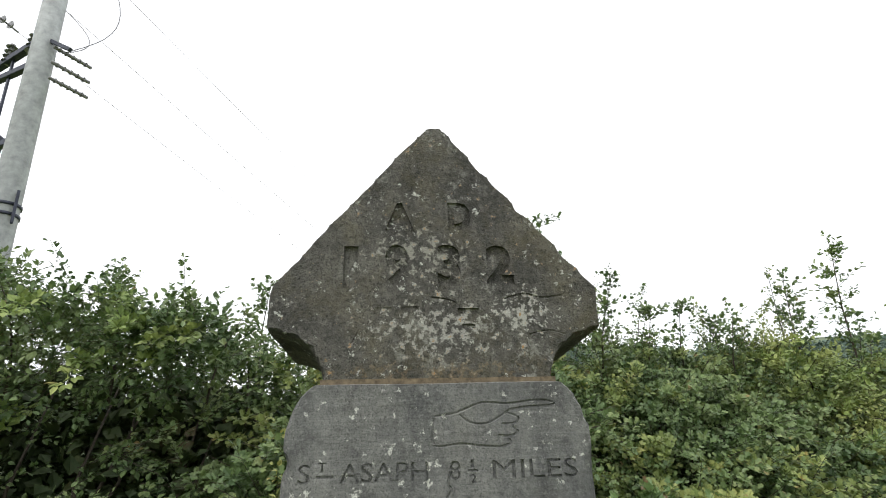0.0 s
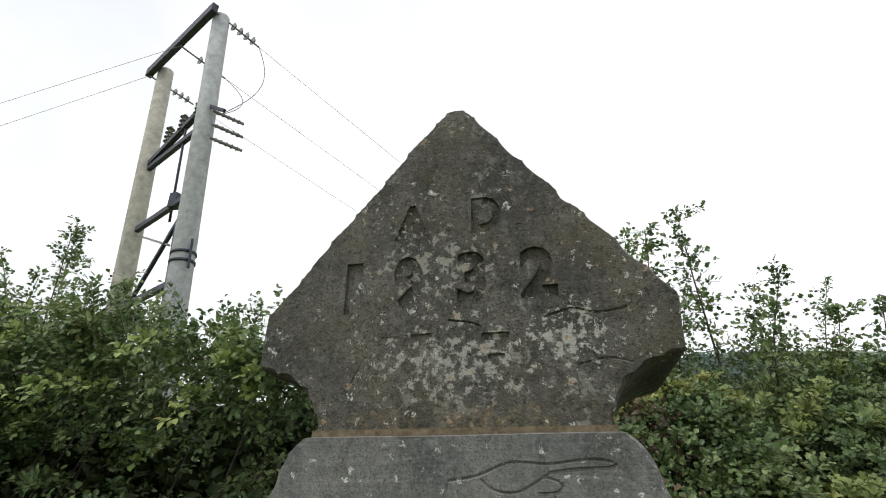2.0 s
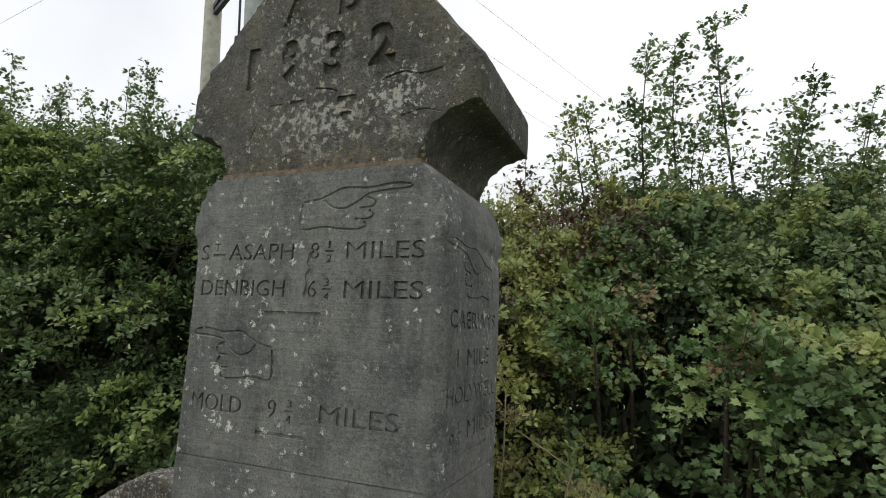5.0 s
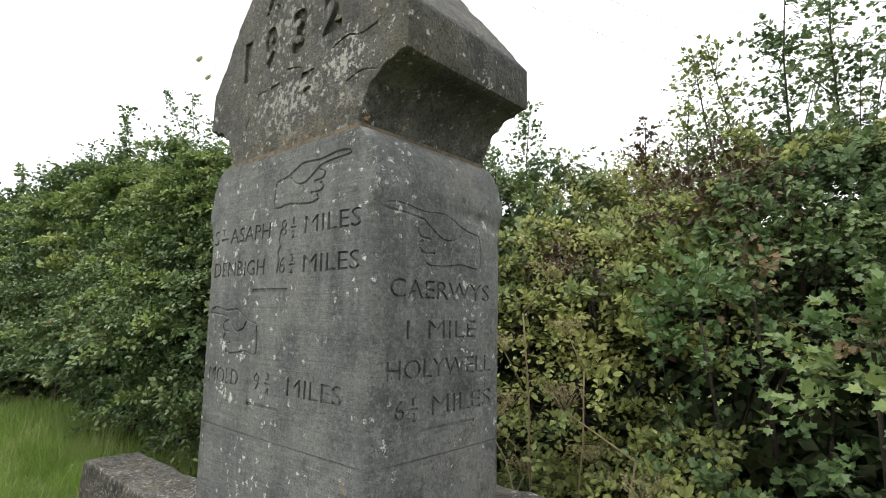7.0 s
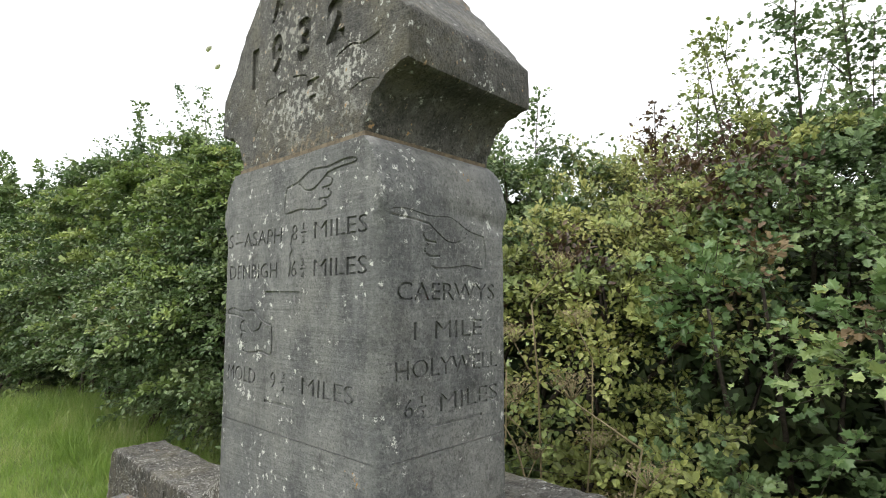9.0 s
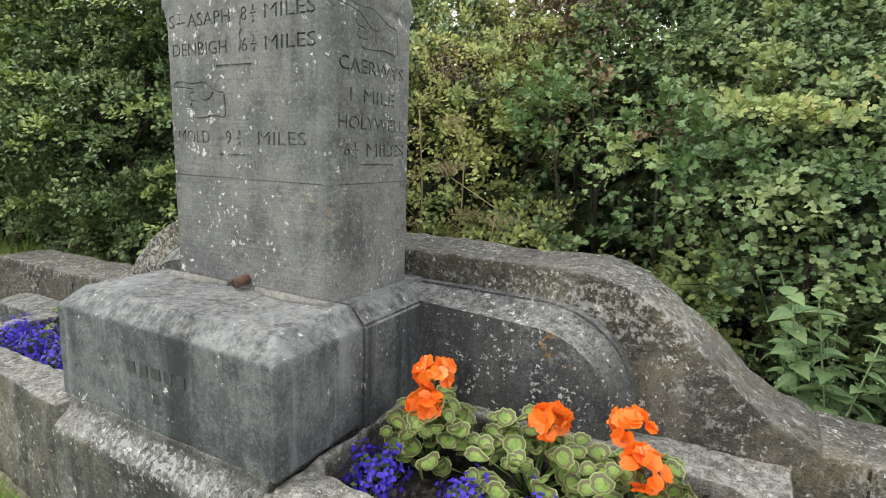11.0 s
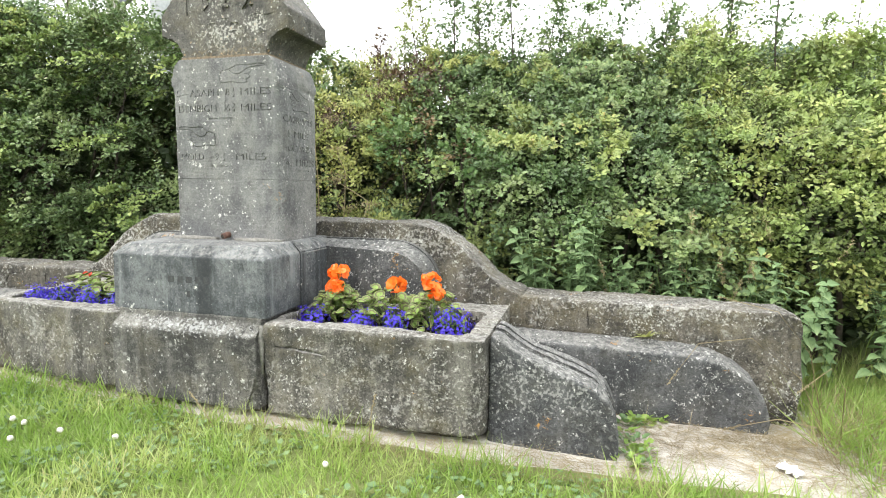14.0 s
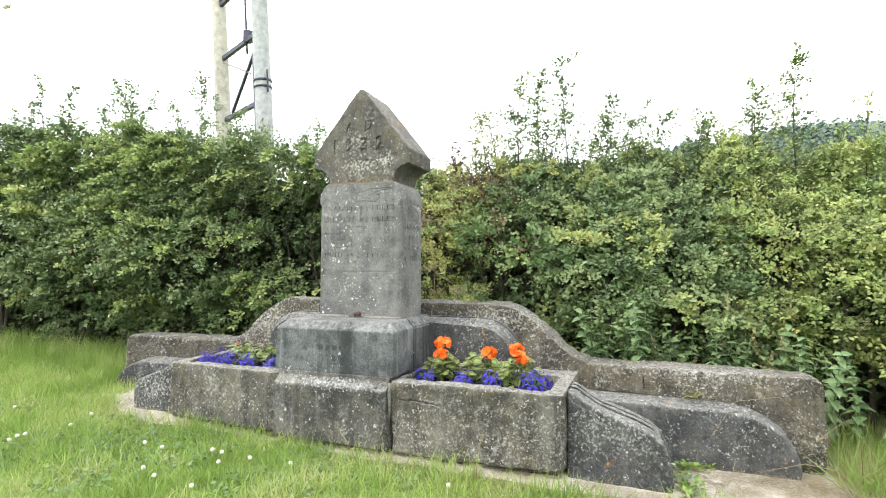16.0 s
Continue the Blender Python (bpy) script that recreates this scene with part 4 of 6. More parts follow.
def twig_verts(origin, axis, length, radius=0.0016):
    """Thin three-sided twigs, as four-cornered faces."""
    u = unit(np.cross(axis, np.array([0.31, 0.9, 0.2])))
    w = np.cross(axis, u)
    tip = origin + axis * length[:, None]
    tip[:, 2] -= 0.12 * length
    ring = [u * math.cos(a) + w * math.sin(a) for a in (0, 2.094, 4.189)]
    faces = []
    for i in range(3):
        a, b = ring[i], ring[(i + 1) % 3]
        faces.append(np.stack([origin + a * radius, origin + b * radius, tip + b * radius * 0.4, tip + a * radius * 0.4], 1))
    return np.concatenate(faces).reshape(-1, 4, 3)


def fractal(x, z, seed):
    return np.array([noise.noise(Vector((a, b, seed))) for a, b in zip(x.tolist(), z.tolist())])


# ---- the hedge ----
TOPS_X = [-20, -11, -7, -4.7, -3, -1.6, -0.9, -0.3, 0.2, 0.6, 1.1, 2.2, 3.2, 6]
TOPS_Z = [3.1, 3.0, 2.85, 2.78, 2.55, 2.36, 2.45, 2.38, 2.2, 2.3, 2.36, 2.42, 2.3, 2.1]
LOBES = 300
lobe_x = rng.uniform(-20, 7, LOBES)
lobe_z = 0.2 + (np.interp(lobe_x, TOPS_X, TOPS_Z) + 0.1) * rng.random(LOBES) ** 0.75
lobe_r = 0.16 + 0.46 * rng.random(LOBES) ** 1.5
lobe_out = np.minimum(np.where(lobe_z > 1.3, 0.7, 0.6), lobe_r * rng.uniform(1.1, 2.0, LOBES)) * np.clip(0.35 + 0.65 * (lobe_z - 0.3) / 0.9, 0.35, 1)


def hedge_top(x):
    d = (x[:, None] - lobe_x[None, :]) / lobe_r[None, :]
    hump = np.where(lobe_z[None, :] > np.interp(lobe_x, TOPS_X, TOPS_Z)[None, :] - 0.7, np.sqrt(np.maximum(0, 1 - d * d)) * lobe_out[None, :], 0).max(1)
    return np.interp(x, TOPS_X, TOPS_Z) - 0.12 + 0.4 * hump + 0.16 * fractal(x * 3.5, x * 0, 4.0)


def hedge_lobes(x, z):
    """How far the billowing lobes stand out, and the way out from the middle of the nearest."""
    dx, dz = x[:, None] - lobe_x[None, :], z[:, None] - lobe_z[None, :]
    d2 = (dx * dx + dz * dz) / lobe_r[None, :] ** 2
    bulge = np.sqrt(np.maximum(0, 1 - d2)) * lobe_out[None, :]
    best = bulge.argmax(1)
    row = np.arange(len(x))
    return bulge[row, best], np.stack([dx[row, best] / lobe_r[best], -0.7 + 0 * x, dz[row, best] / lobe_r[best]], 1)


def hedge_face(x, z):
    s = np.clip((z - 0.9) / 1.5, 0, 1)
    slope = 1.05 * np.maximum(0, z - 0.95) * np.clip((x + 0.6) / 0.8, 0, 1)
    lean = np.where(x < -1, 0.6, 0.75) * s * s * (3 - 2 * s) * np.clip((0.2 - x) / 0.8, 0, 1) + slope
    under = np.where(x < -2, 0.2, 0.3) * np.clip((1.0 - z) / 0.7, 0, 1) - np.where(x < -1, 0.3, 0.0) * np.clip((z - 0.8) / 0.6, 0, 1)
    return 1.62 + lean + under - 0.11 * np.clip(-x - 2.4, 0, 5) - 0.33 * np.maximum(0, -x - 7.5) - hedge_lobes(x, z)[0] + 0.07 * fractal(x * 3.4, z * 3.4, 9.0)


def hedge_sprays(x_lo, x_hi, per_m2):
    """Twigs over the face of the hedge and over its top, as origin, axis and length."""
    n = int((x_hi - x_lo) * 2.6 * per_m2)
    x = rng.uniform(x_lo, x_hi, n)
    top = hedge_top(x)
    z = 0.2 + (top - 0.2) * rng.random(n) ** 0.75
    bulge, out = hedge_lobes(x, z)
    depth = rng.exponential(0.05, n) * np.where(rng.random(n) < 0.2, 4, 1)
    crest = np.clip(0.6 + 0.65 * out[:, 2], 0.12, 1.0)
    keep = (depth < 0.7) & (rng.random(n) < (0.17 + 3.0 * bulge) * crest)
    x, z, depth, out = x[keep], z[keep], depth[keep], out[keep]
    face = np.stack([x, hedge_face(x, z) + depth, z], 1)
    axis = unit(unit(out) + np.array([0, -0.15, 0.4]) + 0.55 * scatter(len(x)))
    m = int((x_hi - x_lo) * 1.3 * per_m2 * 0.7)
    x = rng.uniform(x_lo, x_hi, m)
    top = hedge_top(x)
    y = hedge_face(x, top - 0.1) + 1.3 * rng.random(m) ** 1.4
    crown = np.stack([x, y, top - rng.exponential(0.12, m) + 0.16 * fractal(x * 4, y * 4, 12.0)], 1)
    crown_axis = unit(np.array([0, -0.2, 0.9]) + 0.6 * scatter(m))
    origin = np.concatenate([face, crown])
    axis = np.concatenate([axis, crown_axis])
    return origin, axis, rng.uniform(0.08, 0.26, len(origin))


def arching_sprays(x_lo, x_hi, n):
    """Long shoots that arch out of the lobes."""
    x = rng.uniform(x_lo, x_hi, n)
    z = hedge_top(x) * rng.uniform(0.45, 1.02, n)
    out = hedge_lobes(x, z)[1]
    origin = np.stack([x, hedge_face(x, z) + 0.05, z], 1)
    return origin, unit(unit(out) * 0.8 + np.array([0, -0.35, 0.75]) + 0.3 * scatter(n)), rng.uniform(0.25, 0.6, n)


def branch_pads(x_lo, x_hi, per_m, size, outline, patch, count=10):
    """Flat drooping boughs that stand out of the hedge in tiers, leafy along their side twigs."""
    n = int(per_m * (x_hi - x_lo))
    x = rng.uniform(x_lo, x_hi, n)
    z = 0.3 + (hedge_top(x) - 0.3) * rng.random(n) ** 0.7
    bulge, out = hedge_lobes(x, z)
    keep = rng.random(n) < np.clip(0.55 + 0.6 * out[:, 2], 0.12, 1.0) * np.clip(0.15 + 4 * bulge, 0, 1) * np.clip(0.5 + patch * (3.0 * fractal(x * 1.8, z * 1.8, 21.0) + 1.5 * (z / hedge_top(x) - 0.62)), 0, 1)
    x, z, out = x[keep], z[keep], out[keep]
    n = len(x)
    origin = np.stack([x, hedge_face(x, z) + rng.uniform(0.02, 0.2, n), z], 1)
    axis = unit(unit(out) * np.array([1.1, 1.0, 0.6]) + np.array([0, -0.45, 0.3]) + 0.4 * scatter(n))
    length = rng.uniform(0.22, 0.52, n)
    sides = 9
    u = np.tile(np.linspace(0.2, 1.0, sides), (n, 1)) + rng.normal(0, 0.03, (n, sides))
    p = origin[:, None, :] + axis[:, None, :] * (length[:, None] * u)[..., None]
    p[..., 2] -= 0.4 * length[:, None] * u * u
    flat = unit(np.cross(axis, np.array([0.0, 0.0, 1.0])) + 0.15 * scatter(n))
    sign = np.where(np.arange(sides) % 2 == 0, 1.0, -1.0)[None, :, None]
    d = unit((flat[:, None, :] * sign * (1.15 - u)[..., None] + 0.75 * axis[:, None, :]).reshape(-1, 3) + np.array([0, 0, 0.1]) + 0.22 * scatter(n * sides))
    ln = (rng.uniform(0.07, 0.15, (n, sides)) * (1.15 - 0.55 * u)).ravel()
    q = p.reshape(-1, 3)
    leaves = sprays(q, d, ln, count, size, outline, 1.0, 0.65, 0.42)
    twigs = np.concatenate([twig_verts(q, d, ln, 0.0013), twig_verts(origin, axis, length, 0.003)])
    return leaves, twigs


def shoot_line(base, height, lean):
    """A thin shoot that rises from the hedge and bends over a little."""
    return [Vector(base) + Vector((lean[0] * t * t, lean[1] * t * t, height * t)) for t in (0, 0.25, 0.5, 0.75, 1.0)]


def stuff(ob):
    ob["kind"] = "stuff"
    return ob


def bush(name, label, category, x_lo, x_hi, kind_of, per_m2, size, count, outline, shoots, shoot_high=0.6, pads=0, young=None):
    """One shrub of the hedge: stems, twigs, leaves and the tall thin shoots over its top."""
    ob = thing(name, label, category, "roadside hedge", at=(0, 0, 0))
    origin, axis, length = hedge_sprays(x_lo - 0.12, x_hi + 0.12, per_m2)
    leaves = [sprays(origin, axis, length, count, size, outline, 1.0, 0.5, 0.6)]
    twigs = [twig_verts(origin, axis, length)]
    o2, a2, l2 = arching_sprays(x_lo, x_hi, int(34 * (x_hi - x_lo)))
    leaves.append(sprays(o2, a2, l2, 2 * count, size * 0.85, outline, 0.9))
    twigs.append(twig_verts(o2, a2, l2, 0.0018))
    for k in range(6):
        bx = rng.uniform(x_lo, x_hi)
        back = rng.uniform(0.25, 0.6)
        high = float(hedge_top(np.array([bx]))[0]) * rng.uniform(0.75, 0.95)
        pts = []
        for t in (0.0, 0.25, 0.5, 0.75, 1.0):
            px, pz = bx + rng.normal(0, 0.1) * (t > 0), 0.1 + (high - 0.1) * t
            bulge = float(hedge_lobes(np.array([px]), np.array([pz]))[0][0])
            pts.append(Vector((px, float(hedge_face(np.array([px]), np.array([max(pz, 1.0)]))[0]) + bulge + back, pz)))
        part("stem", tube(pts, [0.024, 0.02, 0.015, 0.01, 0.005], 5), bark, ob)
    for k in range(shoots):
        bx = rng.uniform(x_lo, x_hi)
        top = float(hedge_top(np.array([bx]))[0])
        by = float(hedge_face(np.array([bx]), np.array([top - 0.1]))[0]) + rng.uniform(0.0, 0.9)
        high = shoot_high * rng.uniform(0.4, 1.2) + 0.3
        line = shoot_line((bx, by, top - 0.4), high, (rng.normal(0, 0.2), rng.normal(-0.05, 0.15)))
        part("shoot", tube(line, [0.007, 0.006, 0.0045, 0.003, 0.0015], 4), bark, ob)
        q = np.array([line[int(i)].lerp(line[min(4, int(i) + 1)], i - int(i)) for i in np.linspace(0.4, 3.99, int(30 * high + 8))])
        side = unit(rng.normal(size=q.shape) * np.array([1, 1, 0.3]) + np.array([0, 0, 0.4]))
        ln = rng.uniform(0.05, 0.26, len(q)) * np.linspace(1.25, 0.35, len(q))
        leaves.append(sprays(q, side, ln, max(4, count // 2), size * 0.9, outline))
        twigs.append(twig_verts(q, side, ln, 0.0014))
    if pads:
        boughs, sticks = branch_pads(x_lo, x_hi, pads, size * 1.08, outline, -1)
        leaves.append(boughs)
        twigs.append(sticks)
        # pale young boughs, thicker up high: the top's skylight is partly in colour
        boughs, sticks = branch_pads(x_lo, x_hi, pads * 0.75, size * 1.05, outline, 1)
        twigs.append(sticks)
        stuff(part("young_foliage", poly_mesh("young_foliage", boughs, len(outline)), young, ob, "paler young leaves on the outer boughs, thicker above to brighten the top"))
    stuff(part("twig_mass", poly_mesh("twig_mass", np.concatenate(twigs), 4), bark, ob))
    stuff(part("foliage", poly_mesh("foliage", np.concatenate(leaves), len(outline)), kind_of, ob))
    return ob


def build_hedge():
    near = [
        (-4.2, -3.1, hawthorn, fresh_leaf, HAWTHORN, 0.034, "dense green hawthorn bush in the roadside hedge", 3, 0.7),
        (-3.1, -2.1, hawthorn, fresh_leaf, OVAL, 0.034, "dense fresh green bush with pale drooping shoot tips", 4, 0.6),
        (-2.1, -1.2, hawthorn, fresh_leaf, OVAL, 0.034, "dark green bush behind the low wall", 3, 0.5),
        (-1.2, -0.5, hawthorn, yellow_hedge, HAWTHORN, 0.034, "hawthorn bush with loose upright shoots", 3, 0.5),
        (-0.5, 0.4, ochre_leaf, yellow_hedge, OVAL, 0.028, "thin yellowing bush with ochre leaves and bare stems", 5, 0.6),
        (0.4, 1.0, hawthorn, ochre_leaf, HAWTHORN, 0.03, "hawthorn bush with tall thin leafy shoots", 5, 0.95),
        (1.0, 1.8, hawthorn, yellow_hedge, HAWTHORN, 0.03, "mid-green hawthorn bush behind the wall", 3, 0.85),
        (1.8, 2.6, hawthorn, yellow_hedge, HAWTHORN, 0.029, "hawthorn bush with yellow-green leaf tips", 4, 0.6),
        (2.6, 3.5, yellow_hedge, fresh_leaf, OVAL, 0.031, "pale green bush with tall waving shoots", 5, 0.75),
        (3.5, 4.6, fresh_leaf, yellow_hedge, OVAL, 0.034, "pale yellow-green bush at the hedge's end", 4, 0.6),
    ]
    for lo, hi, kind_of, young, outline, size, label, shoots, high in near:
        bush("hawthorn_bush", label, "hedge bush", lo, hi, kind_of, 400, size, 15, outline, shoots, high, 270, young)
    for lo, hi in ((-6.0, -4.2), (-8.2, -6.0)):
        bush("hawthorn_bush", "tall green hawthorn bush in the far hedge", "hedge bush", lo, hi, hawthorn, 240, 0.046, 12, OVAL, 8, 0.8, 140, fresh_leaf)
    for lo, hi in ((-12.0, -8.2), (-20.0, -12.0), (4.6, 7.0)):
        bush("hawthorn_bush", "tall green hawthorn bush in the far hedge", "hedge bush", lo, hi, hawthorn, 130, 0.085, 12, OVAL, 8, 0.8)
    # leafy inside that closes the hedge from behind, its shade put into colour
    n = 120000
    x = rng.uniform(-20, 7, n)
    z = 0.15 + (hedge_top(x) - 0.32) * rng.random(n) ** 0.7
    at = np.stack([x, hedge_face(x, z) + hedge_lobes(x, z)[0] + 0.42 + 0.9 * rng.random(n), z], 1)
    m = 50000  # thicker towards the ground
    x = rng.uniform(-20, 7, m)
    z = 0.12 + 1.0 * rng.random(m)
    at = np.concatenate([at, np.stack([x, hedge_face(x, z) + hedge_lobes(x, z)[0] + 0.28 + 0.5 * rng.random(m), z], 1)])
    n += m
    inner = part("hedge_inside", poly_mesh("hedge_inside", leaf_verts(at, scatter(n), unit(np.array([0, -0.25, 0.8]) + 0.5 * scatter(n)), rng.uniform(0.07, 0.13, n), KITE), 4), inner_shade_leaf)
    tagged(inner, "leaves inside the hawthorn hedge, coloured dark for the shade there", "foliage", kind="stuff")


build_hedge()


def sapling(x, y, top, label, kind_of=hawthorn, outline=HAWTHORN, size=0.034):
    """A thin young stem above the hedge with side twigs that shorten towards its tip."""
    ob = thing("sapling", label, "sapling", "roadside hedge")
    low = 1.5
    bend = Vector((rng.normal(0, 0.12), rng.normal(0, 0.1), 0))
    line = [Vector((x, y, 0)) + bend * t * t + Vector((0.02 * math.sin(7 * t), 0, low + (top - low) * t)) for t in (0, 0.25, 0.5, 0.75, 1.0)]
    part("stem", tube([Vector((x, y + 0.1, 0.1))] + line, [0.018, 0.014, 0.011, 0.008, 0.005, 0.002], 5), bark, ob)
    n = int(40 * (top - low)) + 12
    t = np.sort(rng.uniform(0.1, 1.0, n))
    q = np.array([line[min(3, int(i * 4))].lerp(line[min(3, int(i * 4)) + 1], i * 4 - min(3, int(i * 4))) for i in t.tolist()])
    side = unit(rng.normal(size=q.shape) * np.array([1, 0.8, 0.25]) + np.array([0, 0, 0.55]))
    ln = rng.uniform(0.12, 0.6, n) * (1.1 - 0.8 * t)
    stuff(part("twig_mass", poly_mesh("twig_mass", twig_verts(q, side, ln, 0.0022), 4), bark, ob))
    stuff(part("foliage", poly_mesh("foliage", sprays(q, side, ln, 11, size, outline), len(outline)), kind_of, ob))


for x, y, top in ((1.13, 2.2, 3.58), (0.8, 2.25, 3.4), (0.6, 2.05, 3.25), (1.35, 2.3, 3.05), (3.22, 2.05, 3.15), (2.95, 2.2, 2.95), (2.05, 2.35, 2.85), (1.7, 2.2, 2.75), (2.4, 2.3, 2.7), (2.65, 2.45, 2.8), (1.5, 2.5, 2.9), (3.5, 2.3, 2.6), (-1.6, 2.2, 2.8), (-2.8, 2.2, 3.1), (-1.05, 2.2, 2.95), (-2.2, 2.2, 3.05), (-4.0, 2.2, 3.9), (-3.3, 2.1, 3.35), (-5.4, 2.3, 3.9)):
    sapling(x, y + 0.45, top + 0.12, "young hawthorn stem rising above the hedge with loose side twigs")
for x, y, top in ((0.32, 2.2, 2.95), (0.14, 2.15, 2.8), (-0.12, 2.3, 2.7), (0.45, 2.3, 3.0)):
    sapling(x, y + 0.3, top + 0.08, "thin half-bare stem with few small dark leaves", dead_leaf if x < 0.0 else yellow_hedge, OVAL, 0.032)


def clump(name, label, category, centre, radius, n, count, size, outline, material, lift=0.5):
    """A rounded spray of branches that stands out from the hedge."""
    ob = thing(name, label, category)
    d = scatter(n)
    d[:, 1] -= 0.5
    d[:, 2] += lift
    d = unit(d)
    origin = np.array(centre) + d * np.array(radius) * (rng.random((n, 1)) ** 0.5)
    axis = unit(d + 0.5 * scatter(n))
    ln = rng.uniform(0.08, 0.2, n)
    stuff(part("foliage", poly_mesh("foliage", sprays(origin, axis, ln, count, size, outline, 0.8), len(outline)), material, ob))
    bm = bmesh.new()
    join_into(bm, tube([(centre[0], centre[1] + 0.5, 0.15), (centre[0], centre[1] + 0.3, centre[2] * 0.6), Vector(centre)], [0.016, 0.012, 0.006], 6))
    part("stem", bm, bark, ob)
    stuff(part("twig_mass", poly_mesh("twig_mass", twig_verts(origin, axis, ln), 4), bark, ob))
    return ob


clump("field_maple", "young field maple with pale lobed leaves standing out of the hedge", "shrub", (1.0, 1.42, 1.36), (0.3, 0.24, 0.28), 75, 11, 0.038, MAPLE, maple)
clump("field_maple", "young field maple branch with yellow-green tip leaves", "shrub", (0.42, 1.5, 1.55), (0.16, 0.15, 0.2), 40, 12, 0.034, MAPLE, maple)
clump("dead_bush", "withered bush with dark red-brown leaves and bare twigs", "shrub", (0.3, 2.15, 2.04), (0.36, 0.26, 0.28), 110, 9, 0.033, OVAL, dead_leaf)
clump("dead_bush", "small withered patch of dark red-brown leaves", "shrub", (-0.22, 1.6, 1.62), (0.2, 0.16, 0.2), 60, 9, 0.032, OVAL, dead_leaf)
for place, reach, n in (((0.92, 1.42, 1.5), 0.05, 7), ((0.55, 1.7, 1.72), 0.06, 8)):
    clump("withered_branch", "withered branch end with rust-brown leaves", "branch", place, (reach, reach * 0.8, reach), n, 8, 0.034, HAWTHORN, rusty_leaf)


# ---- nettles, tall grass and dry stalks behind the wall ----
def nettle(seed):
    local = np.random.default_rng(seed)
    high = 0.75
    ob = thing("nettle", "tall green stinging nettle with toothed leaves behind the wall", "nettle", "nettles behind the wall")
    bm = tube([(0, 0, 0), (0.02, -0.01, high * 0.5), (0.03, -0.04, high)], [0.005, 0.004, 0.002], 5)
    part("stem", bm, nettle_leaf, ob)
    at, along, size = [], [], []
    turn = local.random() * 3
    for k in range(13):
        t = 0.2 + 0.8 * k / 12
        for half in (0, math.pi):
            a = turn + k * math.pi / 2 + half
            at.append((0.03 * t, -0.04 * t * t, high * t))
            along.append((math.cos(a), math.sin(a), 0.25 - 0.5 * (1 - t)))
            size.append(0.085 * (1.05 - 0.72 * t) * local.uniform(0.75, 1.2) + 0.018)
    for p, d, s in zip(at, along, size):
        one = leaf_verts(np.zeros((1, 3)), np.array([d]), np.array([(0.0, -0.1, 1.0)]) + 0.2 * local.normal(size=(1, 3)), np.array([s]), TOOTHED, 0.25, 0.35)
        part("leaf", poly_mesh("leaf", one, len(TOOTHED)), nettle_leaf, ob).location = p
    # drooping tassels of tiny flowers among the top leaves
    m = 150
    t = 0.55 + 0.42 * local.random(m)
    a = local.random(m) * 6.28
    r = 0.05 * local.random(m)
    p = np.stack([0.03 * t + r * np.cos(a), -0.04 * t * t + r * np.sin(a), high * t - r * 0.8], 1)
    stuff(part("flower_tassels", poly_mesh("flower_tassels", leaf_verts(p, local.normal(size=(m, 3)), local.normal(size=(m, 3)), np.full(m, 0.008), KITE), 4), nettle_leaf, ob))
    return ob


def plant_nettles():
    kinds = [nettle(k) for k in range(4)]
    spots_at = []
    for k in range(100):
        if k < 50:
            x, y = rng.uniform(1.2, 2.45), rng.uniform(0.86, 1.15)
            s = rng.uniform(0.75, 1.25) * (1.08 if 1.5 < x < 2.0 else 0.95)
        elif k < 88:
            x, y = rng.uniform(2.35, 4.0), rng.uniform(0.88, 1.3)
            s = rng.uniform(0.75, 1.25)
        else:
            x, y = rng.uniform(-2.6, -0.9), rng.uniform(0.95, 1.2)
            s = rng.uniform(0.7, 1.1)
        spots_at.append((x, y, s))
    for k, (x, y, s) in enumerate(spots_at):
        m = pose(x, y, 0.12, rng.normal(0, 11), rng.normal(0, 11), rng.uniform(0, 360))
        ob = kinds[k] if k < 4 else copy_thing(kinds[k % 4], m)
        ob.matrix_basis = m @ Matrix.Diagonal((s, s, s, 1))


plant_nettles()


def blades(name, label, x, y, z, length, width, lean, material, kind_label="grass"):
    n = len(x)
    at = np.stack([x, y, z], 1)
    along = unit(np.array([0, 0, 1.0]) + lean * rng.normal(size=(n, 3)) * np.array([1, 1, 0.2]))
    face = rng.normal(size=(n, 3)) * np.array([1, 1, 0.1])
    t = unit(along)
    b = unit(np.cross(t, face))
    nn = np.cross(b, t)
    px, py = BLADE[:, 0][None, :, None], BLADE[:, 1][None, :, None]
    v = at[:, None, :] + px * b[:, None, :] * width[:, None, None] + (py * t[:, None, :] - 0.35 * py * py * nn[:, None, :]) * length[:, None, None]
    ob = part(name, poly_mesh(name, v, 5), material)
    return tagged(ob, label, kind_label, kind="stuff")


def verge_height(x):
    return 0.16 - 0.025 * np.clip(x, -6, 4)


def strip_front(x):
    wide = np.clip((x - 1.6) / 0.8, 0, 1)
    f = -0.42 + 0.07 * np.clip((1.3 - x) / 0.6, 0, 1) - 0.04 * fractal(x * 2.5, x * 0, 0.0) + 0.10 * wide - 0.08 * np.array([noise.noise(Vector((a * 0.9, 5, 0))) for a in x.tolist()])
    return f + 0.5 * np.maximum(0, -1.7 - x)


